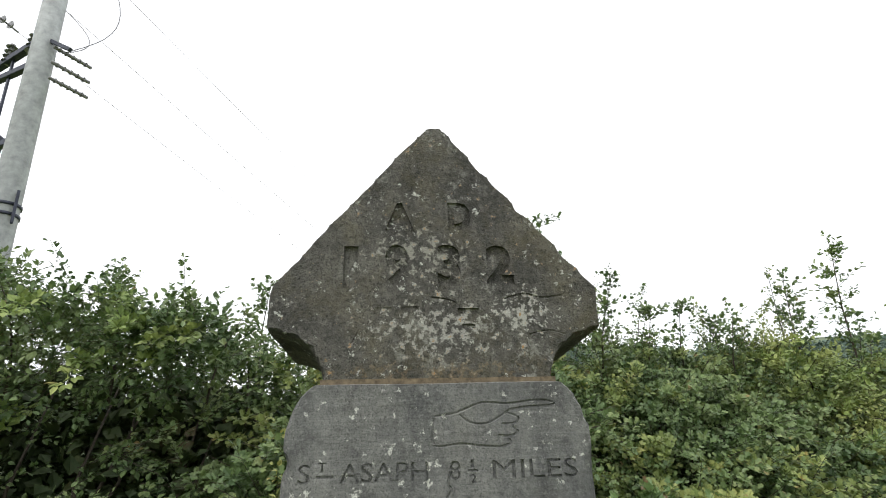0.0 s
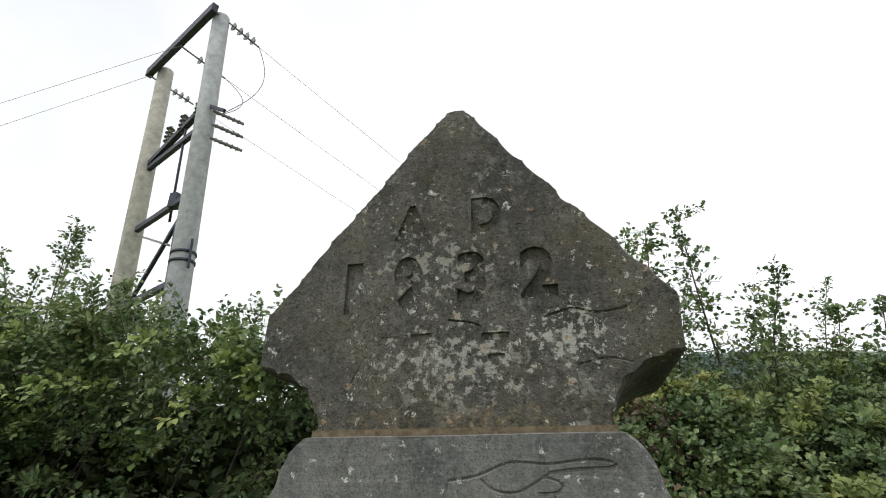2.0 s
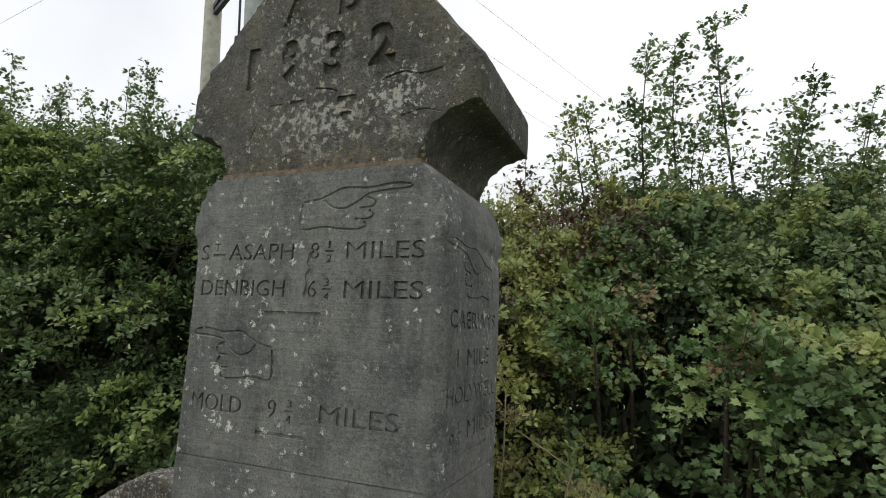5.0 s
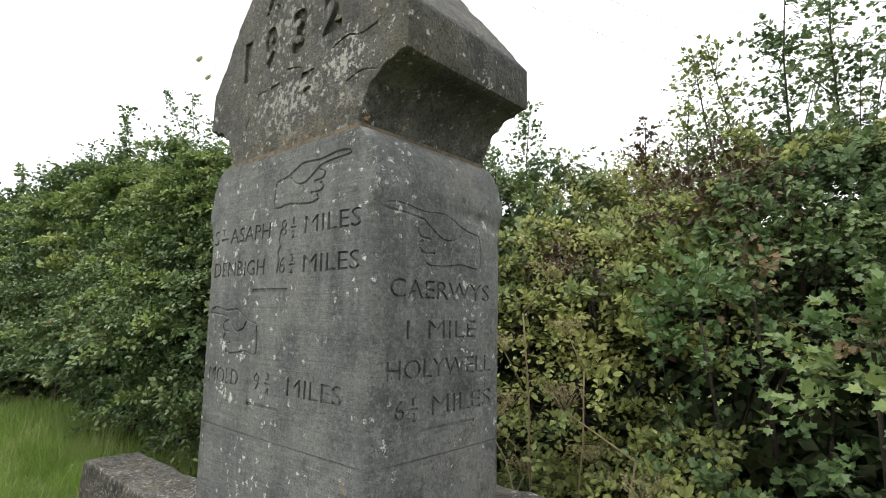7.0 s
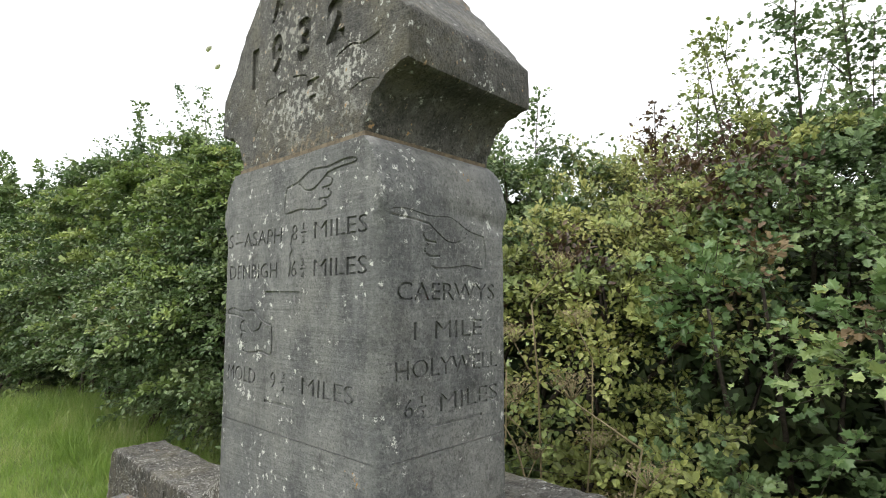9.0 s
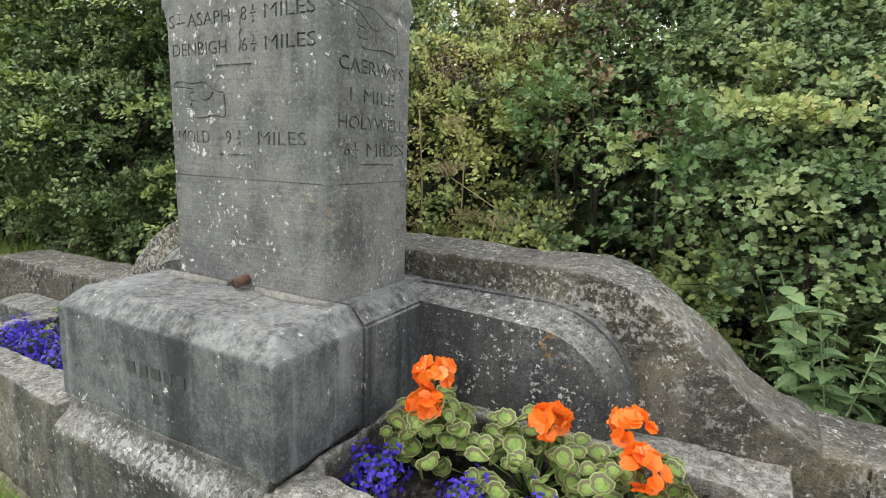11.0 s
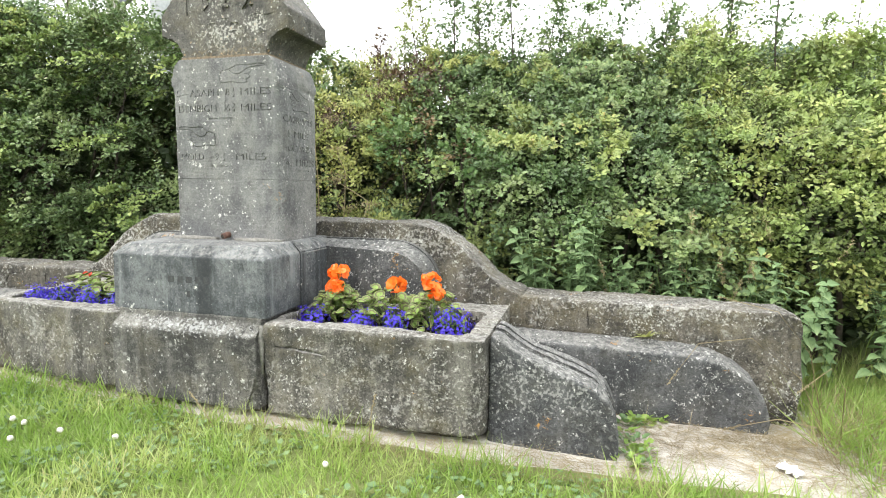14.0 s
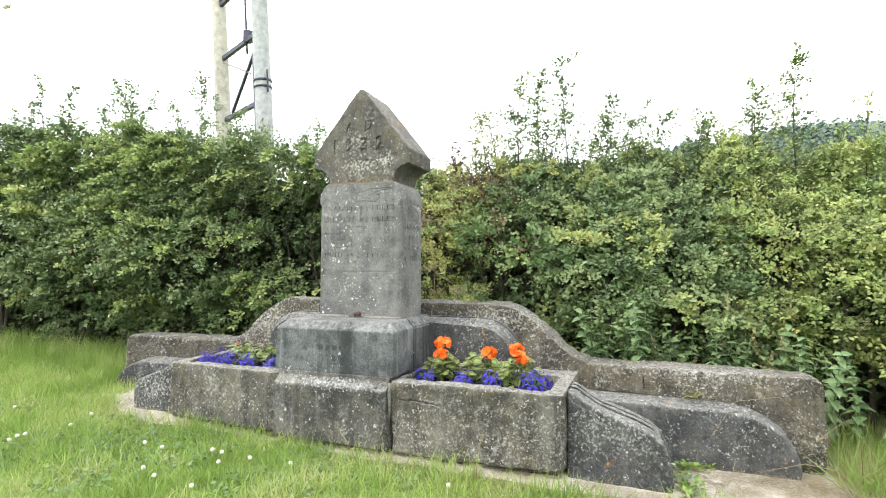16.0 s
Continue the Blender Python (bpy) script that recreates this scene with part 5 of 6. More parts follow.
def grow_lawn():
    n = 270000
    x = rng.uniform(-7.5, 6.0, n)
    y = rng.uniform(-4.2, 1.6, n)
    fade = np.clip((y + 4.2) / 1.7, 0, 1) * np.clip((6.0 - x) / 1.5, 0, 1)
    tuft = fractal(x * 3.0, y * 3.0, 1.0)
    front = strip_front(x)
    clear = (y < front + 0.05 * tuft + 0.03) | (x < -2.35 + 0.2 * tuft) | ((x > 2.95 + 0.25 * tuft) & (y > -0.4))
    clear &= rng.random(n) < 0.75 + 0.6 * tuft
    clear &= (x > -3.2) | (rng.random(n) < 0.6)
    clear &= rng.random(n) < fade
    x, y, tuft = x[clear], y[clear], tuft[clear]
    edge = np.exp(-np.abs(y - strip_front(x)) * 12)
    far = np.clip((np.abs(x) - 2.2) / 1.5, 0, 1) * (y > -0.6)
    length = rng.uniform(0.045, 0.115, len(x)) * (1 + 0.6 * tuft) + 0.05 * np.clip((-0.55 - y) / 0.4, 0, 1) * rng.random(len(x)) ** 2 + 0.07 * edge * rng.random(len(x)) + 0.12 * far * rng.random(len(x))
    blades("lawn_grass", "mown verge grass with clover, some blades dry", x, y, verge_height(x) - 0.004, length, rng.uniform(0.0035, 0.007, len(x)), 0.45, grass_leaf)
    # broad low leaves of clover and plantain
    n = 15000
    x = rng.uniform(-5, 3.2, n)
    y = rng.uniform(-2.4, -0.4, n)
    keep = (y < strip_front(x) - 0.02) & (fractal(x * 1.6, y * 1.6, 5.0) > -0.12)
    x, y = x[keep], y[keep]
    at = np.stack([x, y, verge_height(x) + rng.uniform(0.01, 0.045, len(x))], 1)
    ob = part("clover_leaves", poly_mesh("clover_leaves", leaf_verts(at, rng.normal(size=at.shape) * np.array([1, 1, 0.2]), np.tile((0.0, 0.0, 1.0), (len(at), 1)) + 0.25 * rng.normal(size=at.shape), rng.uniform(0.014, 0.03, len(x)), ROUND, 0.1, 0.1), len(ROUND)), nettle_leaf)
    tagged(ob, "low green clover leaves in the verge", "clover", kind="stuff")
    # tall uncut grass by the wall's end, loose and partly dry
    for name, label, count, material, long in (("tall_grass", "tall loose uncut grass at the end of the wall", 3200, grass_leaf, 0.4), ("dry_grass", "dry straw-coloured grass at the end of the wall", 1500, straw, 0.34)):
        x = np.concatenate([rng.normal(3.0, 0.14, count // 4), rng.normal(2.6, 0.3, count // 4), rng.normal(3.5, 0.45, count // 2)])
        y = np.concatenate([rng.normal(0.45, 0.3, count // 4), rng.normal(1.0, 0.12, count // 4), rng.normal(0.45, 0.5, count // 2)])
        ok = ((x > 2.9) | (y > 0.8)) & (fractal(x * 4, y * 4, 2.0) > -0.25)
        x, y = x[ok], y[ok]
        blades(name, label, x, y, verge_height(x), long * (0.2 + 0.8 * rng.random(len(x))), rng.uniform(0.0022, 0.005, len(x)), 0.8, material)
    n = 6000
    x = rng.uniform(-6.5, -2.1, n)
    y = rng.uniform(0.55, 1.3, n)
    blades("tall_grass", "tall uncut grass under the hedge", x, y, verge_height(x), rng.uniform(0.1, 0.34, n), rng.uniform(0.003, 0.006, n), 0.4, grass_leaf)
    # dry stalks lying on the bare strip
    x = np.concatenate([rng.uniform(1.6, 3.4, 4200), rng.uniform(-2.4, 2.2, 3600), rng.normal(2.75, 0.22, 1500)])
    y = np.concatenate([rng.normal(0.05, 0.2, 4200), strip_front(x[4200:7800]) + rng.uniform(-0.06, 0.2, 3600), rng.normal(0.25, 0.12, 1500)])
    ok = ~((x > 1.4) & (x < 2.03) & (y > -0.21)) & ~((x < 2.72) & (y > 0.29))
    x, y = x[ok], y[ok]
    at = np.stack([x, y, verge_height(x) + 0.02 + 0.015 * rng.random(len(x))], 1)
    along = rng.normal(size=at.shape) * np.array([1, 0.6, 0.1])
    v = leaf_verts(at, along, np.tile((0.0, 0.0, 1.0), (len(at), 1)), rng.uniform(0.03, 0.2, len(x)), BLADE * np.array([0.013, 1]), 0.0, 0.05)
    tagged(part("straw", poly_mesh("straw", v, 5), straw), "dry grass stalks lying on the bare strip", "straw", kind="stuff")


grow_lawn()


def clover_flowers():
    bm = bmesh.new()
    bmesh.ops.create_icosphere(bm, subdivisions=2, radius=0.012, matrix=Matrix.Translation((0, 0, 0.068)))
    for v in bm.verts:
        v.co += Vector((v.co.x, v.co.y, 0)) * 0.2 * noise.noise(v.co * 400)
        v.co.z += 0.003 * noise.noise(v.co * 300)
    first = thing("clover_flower", "round white clover flower on a thin stalk in the grass", "flower", "clover in the verge")
    part("flower_head", bm, petal_white, first)
    part("stalk", tube([(0.004, 0, 0), (0, 0, 0.03), (0, 0, 0.06)], [0.0012, 0.0012, 0.001], 5), grass_leaf, first)
    for k in range(64):
        x, y = rng.uniform(-4.2, 2.2), rng.uniform(-1.9, -0.55)
        m = pose(x, y, 0.16 - 0.025 * x, rng.normal(0, 10), rng.normal(0, 10), rng.uniform(0, 360))
        ob = first if k == 0 else copy_thing(first, m)
        ob.matrix_basis = m


clover_flowers()


# ---- flowers in the troughs ----
def zoned_leaf():
    """A round scalloped leaf: green middle, darker zone and pale margin."""
    me = bpy.data.meshes.new("leaf")
    n = len(ROUND)
    verts, faces, slots = [(0, 0.45, 0)], [], []
    for k in (0.62, 0.9, 1.0):
        for x, y in ROUND:
            dx, dy = x, y - 0.45
            verts.append((dx * k, 0.45 + dy * k, 0.28 * abs(dx) * k + 0.1 * k * k))
    for i in range(n):
        faces.append((0, 1 + i, 1 + (i + 1) % n))
        slots.append(0)
    for r in range(2):
        for i in range(n):
            a, b2 = 1 + r * n + i, 1 + r * n + (i + 1) % n
            faces.append((a, a + n, b2 + n, b2))
            slots.append(r + 1)
    me.from_pydata(verts, [], faces)
    for m in (geranium_leaf, geranium_zone, geranium_margin):
        me.materials.append(m)
    for p, s in zip(me.polygons, slots):
        p.material_index = s
        p.use_smooth = True
    return me


GERANIUM_LEAF = zoned_leaf()


def geranium(name, x, y, heads, seed, leafy, label, colour=None, spread=0.1, tall=0.15, head=1.12):
    local = np.random.default_rng(seed)
    ob = thing(name, label, "geranium", "bedding plants", at=(x, y, 0.56))
    at, along, facing, size = [], [], [], []
    stems = bmesh.new()
    for k in range(leafy):
        a, e = local.random() * 6.28, math.asin(local.random() ** 0.8)
        d = Vector((math.cos(a) * math.cos(e), math.sin(a) * math.cos(e), math.sin(e)))
        p = Vector((d.x * spread, d.y * spread, 0.03 + d.z * tall)) * local.uniform(0.7, 1.15)
        tilt = Vector(local.normal(0, 0.28, 3))
        at.append(p)
        along.append(Vector((d.x * 0.7, d.y * 0.7, -0.15 - 0.5 * d.z + 0.35)) + tilt)
        facing.append(Vector((d.x, d.y - 0.25, 0.45 + d.z)) + tilt)
        size.append(local.uniform(0.034, 0.06))
        if k % 4 == 0:
            join_into(stems, tube([(0, 0, 0), p * 0.5 + Vector((0, 0, 0.01)), p], [0.003, 0.0025, 0.002], 5))
    for p, d, f, s in zip(at, along, facing, size):
        leaf = part("leaf", GERANIUM_LEAF, geranium_leaf, ob)
        t = Vector(d).normalized()
        b = t.cross(Vector(f)).normalized()
        leaf.matrix_basis = Matrix.Translation(p) @ Matrix((b, t, b.cross(t))).transposed().to_4x4() @ Matrix.Diagonal((s, s, s, 1))
    for hx, hy, hz in heads:
        join_into(stems, tube([(hx * 0.3, hy * 0.3, 0.02), (hx * 0.7, hy * 0.7, hz * 0.5), (hx, hy, hz - 0.01)], [0.003, 0.0027, 0.0025], 5))
        m = int(30 * head)
        d = unit(local.normal(size=(m, 3)) + np.array([0, 0, 0.45]))
        p = np.array([hx, hy, hz]) + d * np.array([0.038, 0.038, 0.028]) * head
        part("flower_head", poly_mesh("flower_head", leaf_verts(p - d * 0.008, unit(np.cross(d, local.normal(size=(m, 3)))) + 0.5 * d, d, local.uniform(0.026, 0.04, m) * (0.5 + 0.5 * head), ROUND, 0.2, 0.1), len(ROUND)), colour or petal_orange, ob, "vivid orange flower head" if not colour else "")
    stuff(part("stalk_mass", stems, geranium_leaf, ob))
    return ob


geranium("geranium", 0.60, 0.07, [(-0.005, 0.02, 0.255), (0.0, -0.03, 0.185)], 1, 96, "orange geranium with two flower heads in the trough", spread=0.1)
geranium("geranium", 0.88, 0.07, [(0.035, 0.02, 0.2)], 2, 96, "orange geranium with one flower head and a bud", spread=0.13)
geranium("geranium", 1.12, 0.05, [(-0.02, 0.05, 0.235), (0.02, -0.05, 0.2)], 3, 96, "orange geranium with two flower heads beside the blue lobelia", spread=0.115)
geranium("geranium", -1.05, 0.1, [(-0.15, 0.1, 0.13)], 4, 60, "low pale-leaved geranium with one small red flower", colour=petal_red, spread=0.12, tall=0.12, head=0.4)
geranium("geranium", -0.82, 0.08, [], 5, 60, "low pale-leaved geranium without flowers", spread=0.12, tall=0.12)
geranium("geranium", -0.6, 0.05, [], 6, 36, "small pale-leaved geranium beside the pedestal", spread=0.08, tall=0.08)


def lobelia(x, y, wide, high, seed, label):
    local = np.random.default_rng(seed)
    ob = thing("lobelia", label, "lobelia", "bedding plants", at=(x, y, 0.56))
    n = int(2300 * wide)
    d = unit(local.normal(size=(n, 3)) * np.array([1, 1, 0.8]) + np.array([0, -0.15, 0.35]))
    d[:, 2] = np.abs(d[:, 2])
    lump = np.array([noise.noise(Vector(v) * 3.0 + Vector((seed, 0, 0))) for v in d.tolist()])[:, None]
    ragged = (0.62 + 0.5 * local.random((n, 1))) * (1 + 0.45 * lump)
    p = d * np.array([wide / 2, wide / 2.2, high]) * ragged
    stuff(part("flower_mass", poly_mesh("flower_mass", leaf_verts(p, unit(np.cross(d, local.normal(size=(n, 3)))) + 0.3 * d, d, local.uniform(0.009, 0.017, n), HAWTHORN, 0.15, 0.1), len(HAWTHORN)), petal_blue, ob))
    m = int(900 * wide)
    d = unit(local.normal(size=(m, 3)) + np.array([0, 0, 0.3]))
    d[:, 2] = np.abs(d[:, 2])
    q = d * np.array([wide / 2, wide / 2.2, high]) * 0.75 * local.random((m, 1)) ** 0.4
    stuff(part("foliage", poly_mesh("foliage", leaf_verts(q, d, local.normal(size=(m, 3)), local.uniform(0.012, 0.024, m), KITE), 4), nettle_leaf, ob))
    return ob


lobelia(0.53, -0.08, 0.165, 0.1, 1, "clump of violet-blue lobelia by the pedestal")
lobelia(0.79, -0.08, 0.155, 0.105, 2, "low clump of violet-blue lobelia at the trough's rim")
lobelia(0.97, -0.09, 0.14, 0.12, 3, "upright clump of violet-blue lobelia at the trough's rim")
lobelia(1.235, -0.03, 0.215, 0.14, 5, "large clump of violet-blue lobelia in the trough's corner")
lobelia(-1.27, -0.07, 0.14, 0.1, 6, "small clump of violet-blue lobelia at the trough's end")
lobelia(-1.08, -0.08, 0.18, 0.13, 7, "clump of violet-blue lobelia under pale foliage")
lobelia(-0.86, -0.1, 0.165, 0.115, 8, "clump of violet-blue lobelia under pale foliage")
lobelia(-0.64, -0.1, 0.165, 0.115, 9, "clump of violet-blue lobelia beside the pedestal")


# ---- small growth and litter ----
def soil_crumbs():
    n = 2600
    side = np.where(rng.random(n) < 0.6, 1, -1)
    at = np.stack([side * rng.uniform(0.47, 1.31, n), rng.uniform(-0.16, 0.27, n), 0.566 + 0.012 * rng.random(n)], 1)
    v = leaf_verts(at, scatter(n), scatter(n), rng.uniform(0.006, 0.022, n), OVAL * np.array([1.3, 1]), 0.6, 0.4)
    tagged(part("soil_crumbs", poly_mesh("soil_crumbs", v, len(OVAL)), soil), "loose dark crumbs of planting soil", "soil", kind="stuff")


soil_crumbs()

def rosette(name, label, category, x, y, z, n, size, outline, material, seed, rise=0.5, loose=0.0):
    local = np.random.default_rng(seed)
    ob = thing(name, label, category, at=(x, y, z))
    a = np.linspace(0, 6.28, n, endpoint=False) + local.normal(0, 0.2, n)
    along = np.stack([np.cos(a), np.sin(a), rise * local.random(n) + 0.1], 1)
    part("leaves", poly_mesh("leaves", leaf_verts(along * 0.006 + loose * local.random((n, 1)) * (along * np.array([1, 1, 0.6])), along, np.tile((0.0, 0.0, 1.0), (n, 1)), size * local.uniform(0.6, 1.1, n), outline, 0.2, 0.25), len(outline)), material, ob)
    return ob


rosette("dandelion", "pale yellowing dandelion rosette in the joint above the bench", "weed", 2.16, 0.435, 0.505, 13, 0.12, BLADE * np.array([0.14, 1]), ochre_leaf, 1, 0.9)
for k, (x, y, size) in enumerate([(2.07, 0.2, 0.045), (2.13, 0.255, 0.055), (2.05, 0.1, 0.03), (2.08, 0.0, 0.035), (2.06, -0.1, 0.045), (2.12, -0.05, 0.028), (2.09, -0.19, 0.032), (2.2, 0.27, 0.03), (2.04, -0.22, 0.035)]):
    rosette("ground_weed", "small loose green weed between scroll stone and bench", "weed", x, y, 0.108, 30, size, HAWTHORN, grass_leaf if k % 3 else maple, 10 + k, 1.6, 0.05)


def litter():
    bm = bmesh.new()
    bmesh.ops.create_grid(bm, x_segments=9, y_segments=7, size=0.5)
    for v in bm.verts:
        n = noise.noise(v.co * 4.0)
        v.co = Vector((v.co.x * 0.085 + 0.012 * n, v.co.y * 0.055 + 0.01 * noise.noise(v.co * 7), 0.02 + 0.026 * n + 0.02 * noise.noise(v.co * 11)))
    bmesh.ops.solidify(bm, geom=bm.faces, thickness=0.001)
    ob = part("paper_litter", bm, paper)
    ob.matrix_basis = pose(2.68, -0.07, 0.115, 0, 8, -50)
    tagged(ob, "crumpled scrap of white paper on the bare ground", "litter")


litter()


def dry_umbel(x, y, high, seed):
    local = np.random.default_rng(seed)
    ob = thing("dry_hogweed", "dry straw-coloured umbel stalk against the hedge", "dry plant", "dry umbels", at=(x, y, 0.12))
    top = Vector((0.06, -0.08, high))
    top += Vector((local.normal(0, 0.12), local.normal(0, 0.06), 0))
    mid = top * 0.5 + Vector((local.normal(0, 0.06), local.normal(0, 0.04), 0))
    stems = tube([(0, 0, 0), mid * 0.5 + Vector((local.normal(0, 0.03), 0, 0)), mid, mid.lerp(top, 0.6) + Vector((local.normal(0, 0.03), 0, 0)), top], [0.005, 0.0045, 0.004, 0.0035, 0.003], 6)
    specks = []
    for h in (1.0, 0.82, 0.66):
        base = top * h
        hub = base + Vector((local.normal(0, 0.09), local.normal(-0.05, 0.05), 0.12))
        join_into(stems, tube([base, hub], [0.003, 0.002], 5))
        for k in range(13):
            a = k * 2.4
            tip = hub + Vector((math.cos(a) * 0.075 * (k / 13) ** 0.5, math.sin(a) * 0.075 * (k / 13) ** 0.5, 0.05))
            join_into(stems, tube([hub, tip], [0.0012, 0.0009], 4))
            specks += [tuple(tip + Vector(local.normal(0, 0.008, 3))) for _ in range(7)]
    stuff(part("stalk", stems, straw, ob))
    p = np.array(specks)
    stuff(part("seed_mass", poly_mesh("seed_mass", leaf_verts(p, local.normal(size=p.shape), local.normal(size=p.shape), np.full(len(p), 0.009), OVAL), len(OVAL)), straw, ob))


for k, (x, y, h) in enumerate([(-0.12, 1.12, 1.45), (0.02, 1.2, 1.25), (-0.25, 1.15, 1.2), (0.12, 1.1, 1.05), (-0.05, 1.05, 0.95)]):
    dry_umbel(x, y, h, k)


def grass_heads():
    for k in range(26):
        if k < 12:
            x, y, h = rng.uniform(2.3, 3.1), rng.uniform(0.95, 1.25), rng.uniform(0.8, 1.25)
        else:
            x, y, h = rng.uniform(0.6, 3.4), rng.uniform(0.85, 1.2), rng.uniform(0.6, 0.95)
        lean = Vector((rng.normal(0, 0.16), rng.normal(-0.12, 0.08), 0))
        ob = thing("flowering_grass", "tall arching grass stalk with a pale seed head", "grass", "flowering grasses", at=(x, y, 0.12))
        line = [lean * t * t + Vector((0, 0, h * (t - 0.18 * t ** 3))) for t in (0, 0.3, 0.6, 0.85, 1.0)]
        part("stalk", tube(line, [0.002, 0.0018, 0.0015, 0.0012, 0.001], 4), grass_leaf, ob)
        m = 60
        t = rng.random(m)
        p = np.array([line[3].lerp(line[4], a) for a in t.tolist()]) + rng.normal(0, 0.006, (m, 3))
        p[:, 2] += 0.05 * t - 0.03
        part("seed_head", poly_mesh("seed_head", leaf_verts(p, rng.normal(size=(m, 3)) + np.array([0, 0, 1.2]), rng.normal(size=(m, 3)), np.full(m, 0.013), KITE * np.array([0.5, 1])), 4), straw, ob)


grass_heads()


def dry_stalks():
    """Long dead grass stalks that arch over the end of the bench."""
    for pts in (((2.95, 0.28, 0.1), (2.8, 0.24, 0.42), (2.58, 0.2, 0.6), (2.36, 0.19, 0.56), (2.24, 0.19, 0.36)),
                ((2.92, 0.2, 0.1), (2.84, 0.14, 0.24), (2.68, 0.11, 0.27), (2.46, 0.1, 0.2)),
                ((2.98, 0.42, 0.1), (2.88, 0.38, 0.5), (2.72, 0.34, 0.7), (2.46, 0.32, 0.76)),
                ((3.0, 0.3, 0.1), (2.96, 0.2, 0.4), (2.86, 0.1, 0.52), (2.72, 0.04, 0.42)),
                ((0.98, -0.42, 0.12), (1.0, -0.46, 0.28), (1.04, -0.5, 0.42)),
                ((0.3, -0.5, 0.13), (0.26, -0.54, 0.26), (0.2, -0.56, 0.36))):
        ob = thing("dry_grass_stalk", "long bleached grass stalk arching beside the stones", "grass", "dry grass stalks")
        part("stalk", tube(pts, [0.0024, 0.0021, 0.0018, 0.0014, 0.001][:len(pts)], 5), straw, ob)
        tip, dirn = np.array(pts[-1]), unit(np.array(pts[-1]) - np.array(pts[-2]))
        m = 26
        p = tip - dirn * (0.09 * rng.random((m, 1))) + rng.normal(0, 0.003, (m, 3))
        part("seed_head", poly_mesh("seed_head", leaf_verts(p, dirn + 0.4 * rng.normal(size=(m, 3)), rng.normal(size=(m, 3)), np.full(m, 0.012), KITE * np.array([0.5, 1])), 4), straw, ob)


dry_stalks()


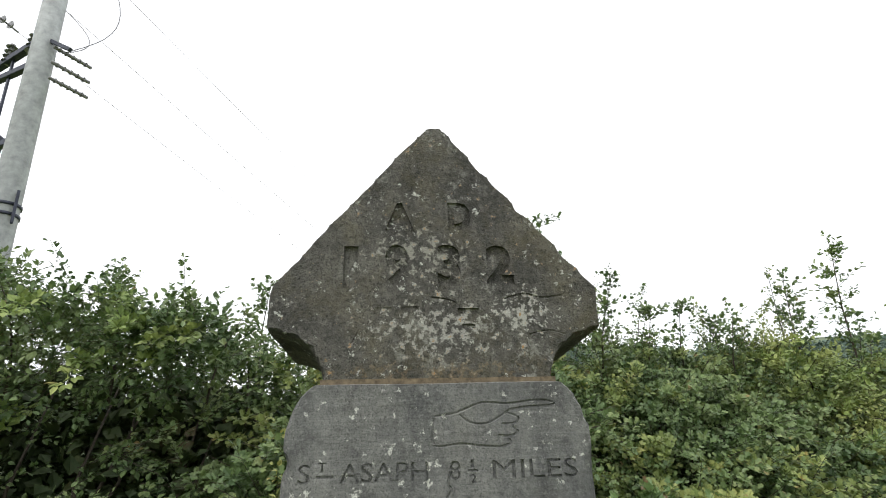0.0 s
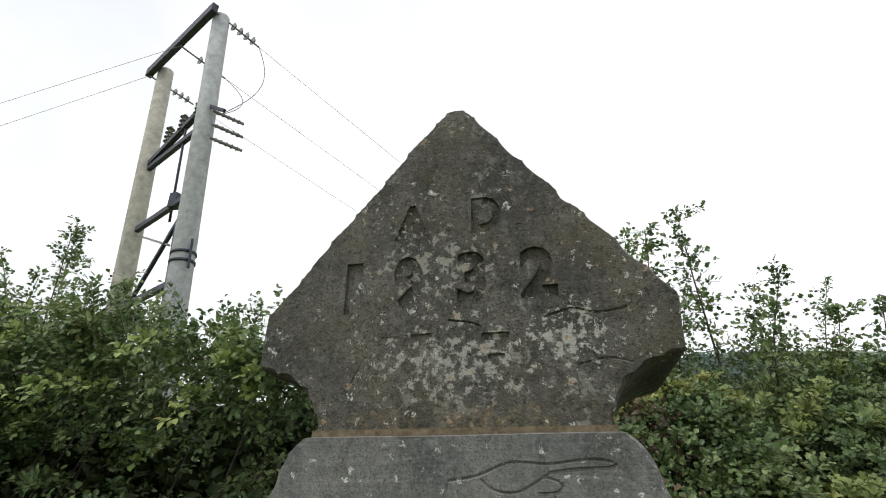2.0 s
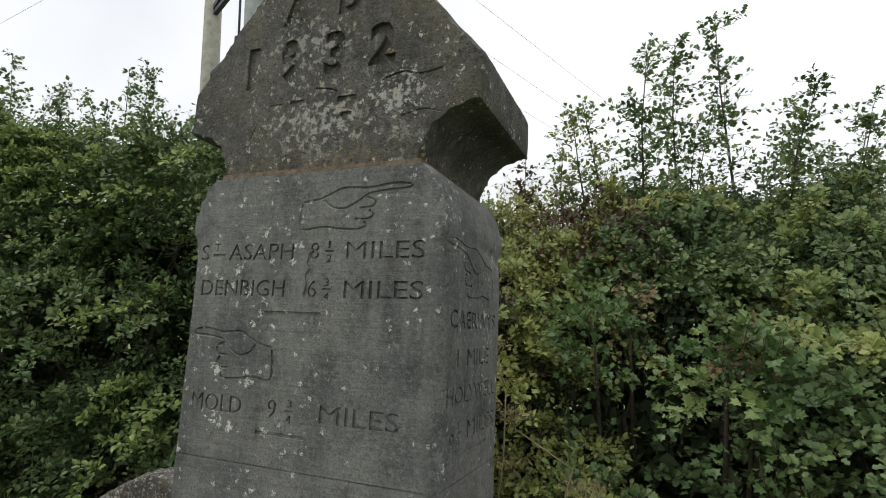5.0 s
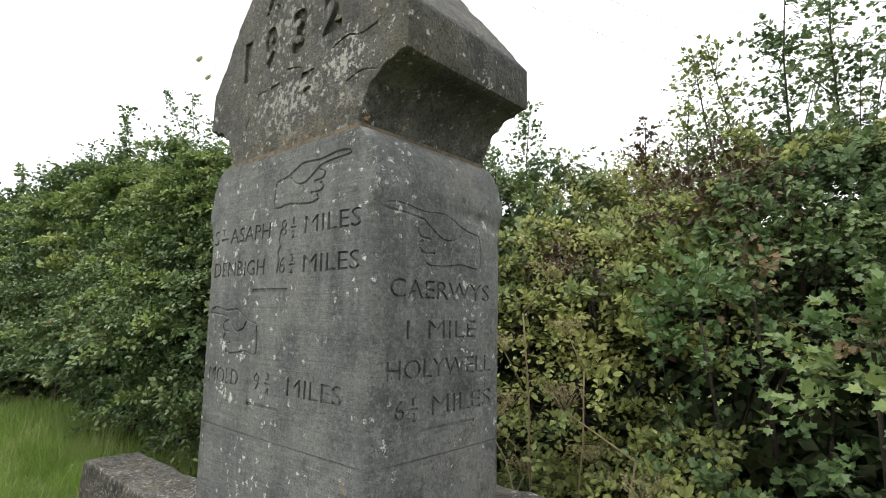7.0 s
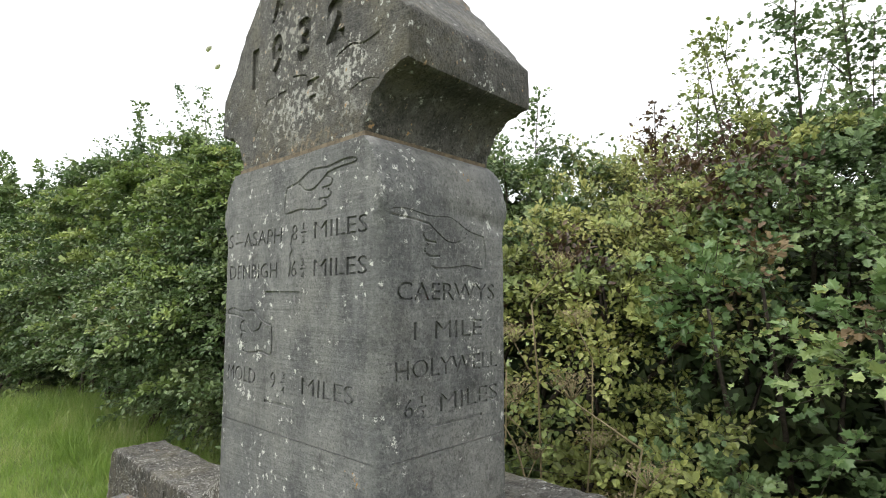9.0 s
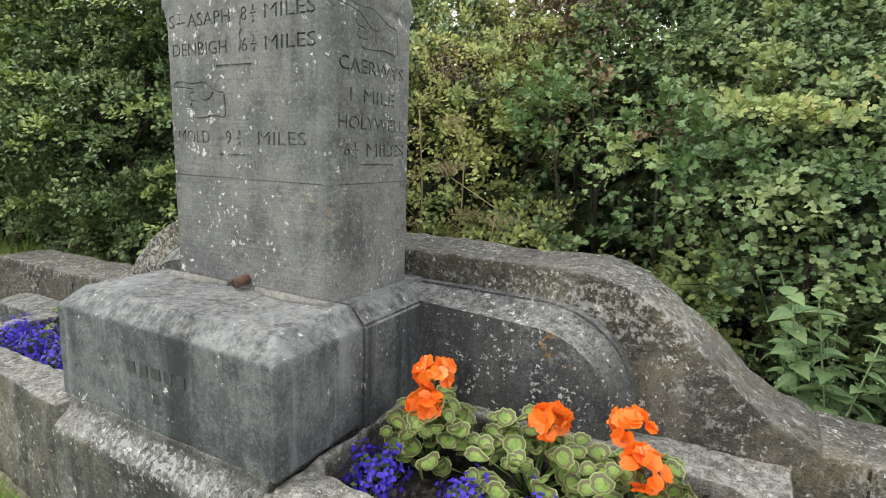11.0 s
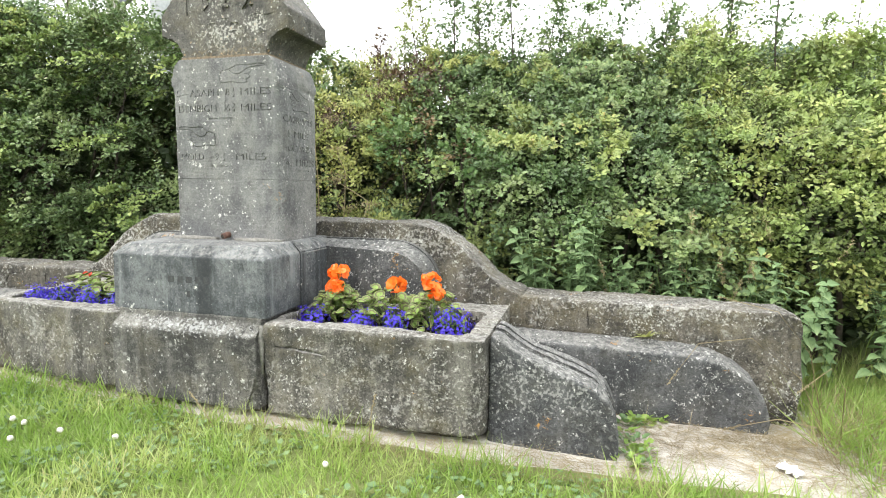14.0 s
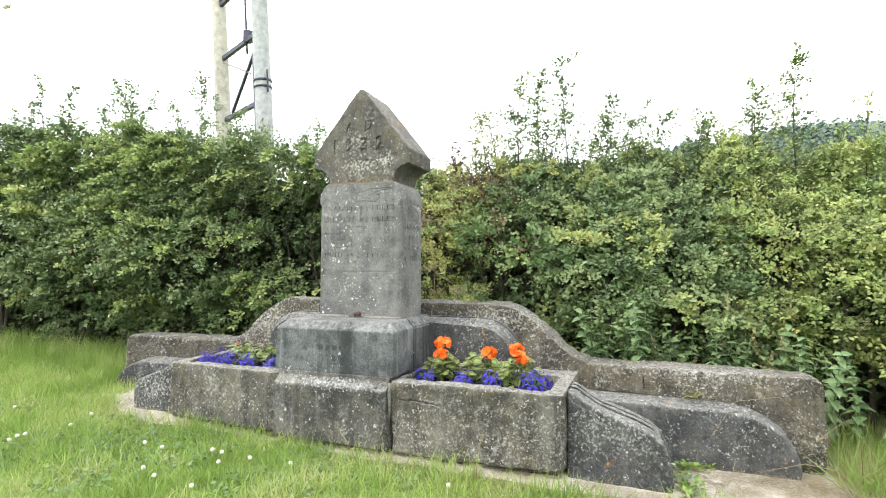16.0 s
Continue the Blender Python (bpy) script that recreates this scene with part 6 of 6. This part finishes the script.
# ---- the power line ----
def build_power_line():
    ob = thing("power_pole", "twin wooden electricity pole with steel crossarm and bracing", "power pole", at=(0, 0, 0))
    right, left, top = Vector((-4.66, 4.36, 0)), Vector((-6.32, 5.2, 0)), 8.7
    lean = Vector((0.39, 0.29, 0))

    def at_height(base, z):
        return base + lean * (1 - z / top) + Vector((0, 0, z))
    for base, name, wood in ((right, "pole", grey_pole), (left, "pole", pole_wood)):
        part(name, tube([at_height(base, z) for z in (0.0, 3.0, 6.0, top)], [0.165, 0.155, 0.14, 0.125], 16), wood, ob, "weathered pale wooden pole")
    along = (left - right).normalized()

    def beam(a, b, w=0.05, h=0.07):
        d = (Vector(b) - Vector(a))
        m = Matrix.Translation((Vector(a) + Vector(b)) / 2) @ d.to_track_quat("X", "Z").to_matrix().to_4x4()
        bm = bmesh.new()
        bmesh.ops.create_cube(bm, size=1, matrix=m @ Matrix.Diagonal((d.length, w, h, 1)))
        bmesh.ops.bevel(bm, geom=bm.edges[:], offset=0.006, segments=1, affect="EDGES")
        return bm
    up = Vector((0, 0, 1))
    ahead = Vector((-along.y, along.x, 0)) * 0.17
    part("crossarm", beam(right - along * 0.12 + up * (top + 0.0) + ahead, left + along * 0.3 + up * (top + 0.0) + ahead, 0.1, 0.16), steel, ob, "dark steel crossarm")
    for z in (6.65, 5.55, 4.3):
        part("tie_beam", beam(at_height(right, z), at_height(left, z - 0.02), 0.07, 0.09), steel, ob)
    part("brace", beam(at_height(right, 5.4) + along * 0.1, at_height(right.lerp(left, 0.75), 4.35), 0.05, 0.06), steel, ob)
    part("brace", beam(at_height(left, 5.5), at_height(right.lerp(left, 0.25), 4.9), 0.03, 0.03), ceramic, ob)
    part("down_pipe", tube([at_height(right, z) + along * 0.3 for z in (0.5, 3.0, 5.2)], [0.045, 0.045, 0.045], 8), steel, ob)
    part("operating_rod", tube([at_height(right, z) + along * 0.6 for z in (5.3, 7.0)], [0.018, 0.018], 6), steel, ob)
    part("switch_box", box(at_height(right, 5.5) + along * 0.55 - Vector((0.06, 0.06, 0)), at_height(right, 5.5) + along * 0.55 + Vector((0.06, 0.06, 0.22))), steel, ob)
    for z in (4.5, 4.62):
        part("band", tube([at_height(right, z), at_height(right, z + 0.035)], [0.162, 0.162], 16), steel, ob)
    part("rung", beam(at_height(right, 4.4) - along * 0.19, at_height(right, 4.8) - along * 0.19, 0.04, 0.03), steel, ob)
    # switch gear on its own small frame
    part("switch_frame", beam(at_height(right.lerp(left, 0.1), 7.0), at_height(left, 6.7), 0.08, 0.1), steel, ob)
    for k in range(3):
        p = at_height(right.lerp(left, 0.15 + 0.25 * k), 6.85)
        ins = bmesh.new()
        join_into(ins, tube([p, p + up * 0.35], [0.03, 0.03], 8))
        for j in range(4):
            join_into(ins, tube([p + up * (0.06 + 0.08 * j), p + up * (0.075 + 0.08 * j)], [0.07, 0.05], 10))
        part("insulator", ins, ceramic, ob, "ribbed grey insulator")
    out = (Vector((-2.76, 8.535, 0)) - Vector((-4.4, 4.573, 0))).normalized()
    for k in range(3):  # gear hanging outside the near pole
        p = at_height(right, 6.8 - 0.24 * k) - along * (0.2 + 0.02 * k)
        ins = bmesh.new()
        join_into(ins, tube([p, p + out * 0.45 - along * 0.1], [0.022, 0.022], 8))
        for j in range(5):
            q = p + (out * 0.45 - along * 0.1) * (0.15 + 0.17 * j)
            join_into(ins, tube([q, q + out * 0.02], [0.035, 0.025], 10))
        part("insulator", ins, ceramic, ob, "ribbed grey insulator")
    part("gear_arm", beam(at_height(right, 7.0), at_height(right, 6.62) - along * 0.55, 0.04, 0.05), steel, ob)
    starts = [right - along * 0.1 + up * (top - 0.05), right.lerp(left, 0.5) + up * (top - 0.12), left + along * 0.2 + up * (top - 0.1)]
    for k, s in enumerate(starts):
        s = s + ahead
        ins = bmesh.new()
        join_into(ins, tube([s, s + out * 0.85 - up * 0.06], [0.014, 0.014], 6))
        for j in range(4):
            q = s + out * (0.35 + 0.12 * j) - up * 0.03
            join_into(ins, tube([q, q + out * 0.03], [0.075, 0.05], 12))
        part("insulator", ins, ceramic, ob, "string of ribbed insulator discs")
        a = s + out * 0.85 - up * 0.06
        b = a + out * 75 - up * 0.5
        pts = [a.lerp(b, t) - up * (4.0 * 1.1 * t * (1 - t)) for t in [i / 16 for i in range(17)]]
        part("wire", tube(pts, [0.0035] * 17, 5), wire_metal, ob)
        back = Vector((-1.0, 0.085 if k < 2 else 0.11, 0)).normalized()
        a2 = s + (along * 0.2 if k == 0 else Vector((0, 0, 0)))
        if k > 0:
            b2 = a2 + back * 60 - up * 0.3
            pts = [a2.lerp(b2, t) - up * (4.0 * 0.7 * t * (1 - t)) for t in [i / 16 for i in range(17)]]
            part("wire", tube(pts, [0.0035] * 17, 5), wire_metal, ob)
            q = a2.lerp(b2, 0.125) - up * (4.0 * 0.7 * 0.125 * 0.875)
            part("line_clamp", tube([q - back * 0.16, q - back * 0.05, q + back * 0.12, q + back * 0.16], [0.02, 0.06, 0.06, 0.03], 10), petal_white, ob, "pale grey clamp on the wire")
        if k < 2:  # jumper loop from the wire down to the gear
            e = at_height(right, 6.62) - along * 0.4
            pts = []
            for i in range(13):
                t = i / 12
                pts.append(a.lerp(e, t) + out * (0.3 * math.sin(math.pi * t)) - along * (0.12 * math.sin(math.pi * t)))
            part("jumper_wire", tube(pts, [0.006] * 13, 5), wire_metal, ob)


build_power_line()


# ---- the far hillside ----
def build_hill():
    bm = bmesh.new()
    rows = []
    for j in range(9):
        t = j / 8
        row = []
        for i in range(41):
            x = -500 + 1100 * i / 40
            crest = 40 + 40 / (1 + math.exp(-(x - 10) / 50)) + 12 * noise.noise(Vector((x / 120, 0, 0)))
            row.append(bm.verts.new((x, 190 + 130 * t, crest * (1 - (1 - t) ** 2) - 4)))
        rows.append(row)
    back = [bm.verts.new((v.co.x, 420, -4)) for v in rows[-1]]
    rows.append(back)
    for p, q in zip(rows, rows[1:]):
        for i in range(40):
            bm.faces.new((p[i], p[i + 1], q[i + 1], q[i])).smooth = True
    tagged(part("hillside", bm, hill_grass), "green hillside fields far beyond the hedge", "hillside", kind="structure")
    # woods on the slope
    n = 5200
    x = rng.uniform(-450, 560, n)
    t = rng.uniform(0.3, 0.9, n)
    keep = fractal(x / 90, t * 3, 3.0) > -0.3
    keep &= ~((t > 0.6) & (x > 30))
    x, t = x[keep], t[keep]
    crest = 40 + 40 / (1 + np.exp(-(x - 10) / 50)) + 12 * np.array([noise.noise(Vector((a / 120, 0, 0))) for a in x.tolist()])
    at = np.stack([x, 190 + 130 * t, crest * (1 - (1 - t) ** 2) - 4], 1)
    rep = 20
    p = np.repeat(at, rep, 0) + rng.normal(0, 1, (len(at) * rep, 3)) * np.array([2.2, 2.2, 1.8]) + np.array([0, 0, 2.5])
    tagged(part("far_woods", poly_mesh("far_woods", leaf_verts(p, scatter(len(p)), unit(np.array([0, -0.6, 0.6]) + 0.4 * scatter(len(p))), rng.uniform(1.3, 2.6, len(p)), KITE), 4), hazy_wood), "woodland across the far hillside, its colour paled for distance haze", "woodland", kind="stuff")


build_hill()
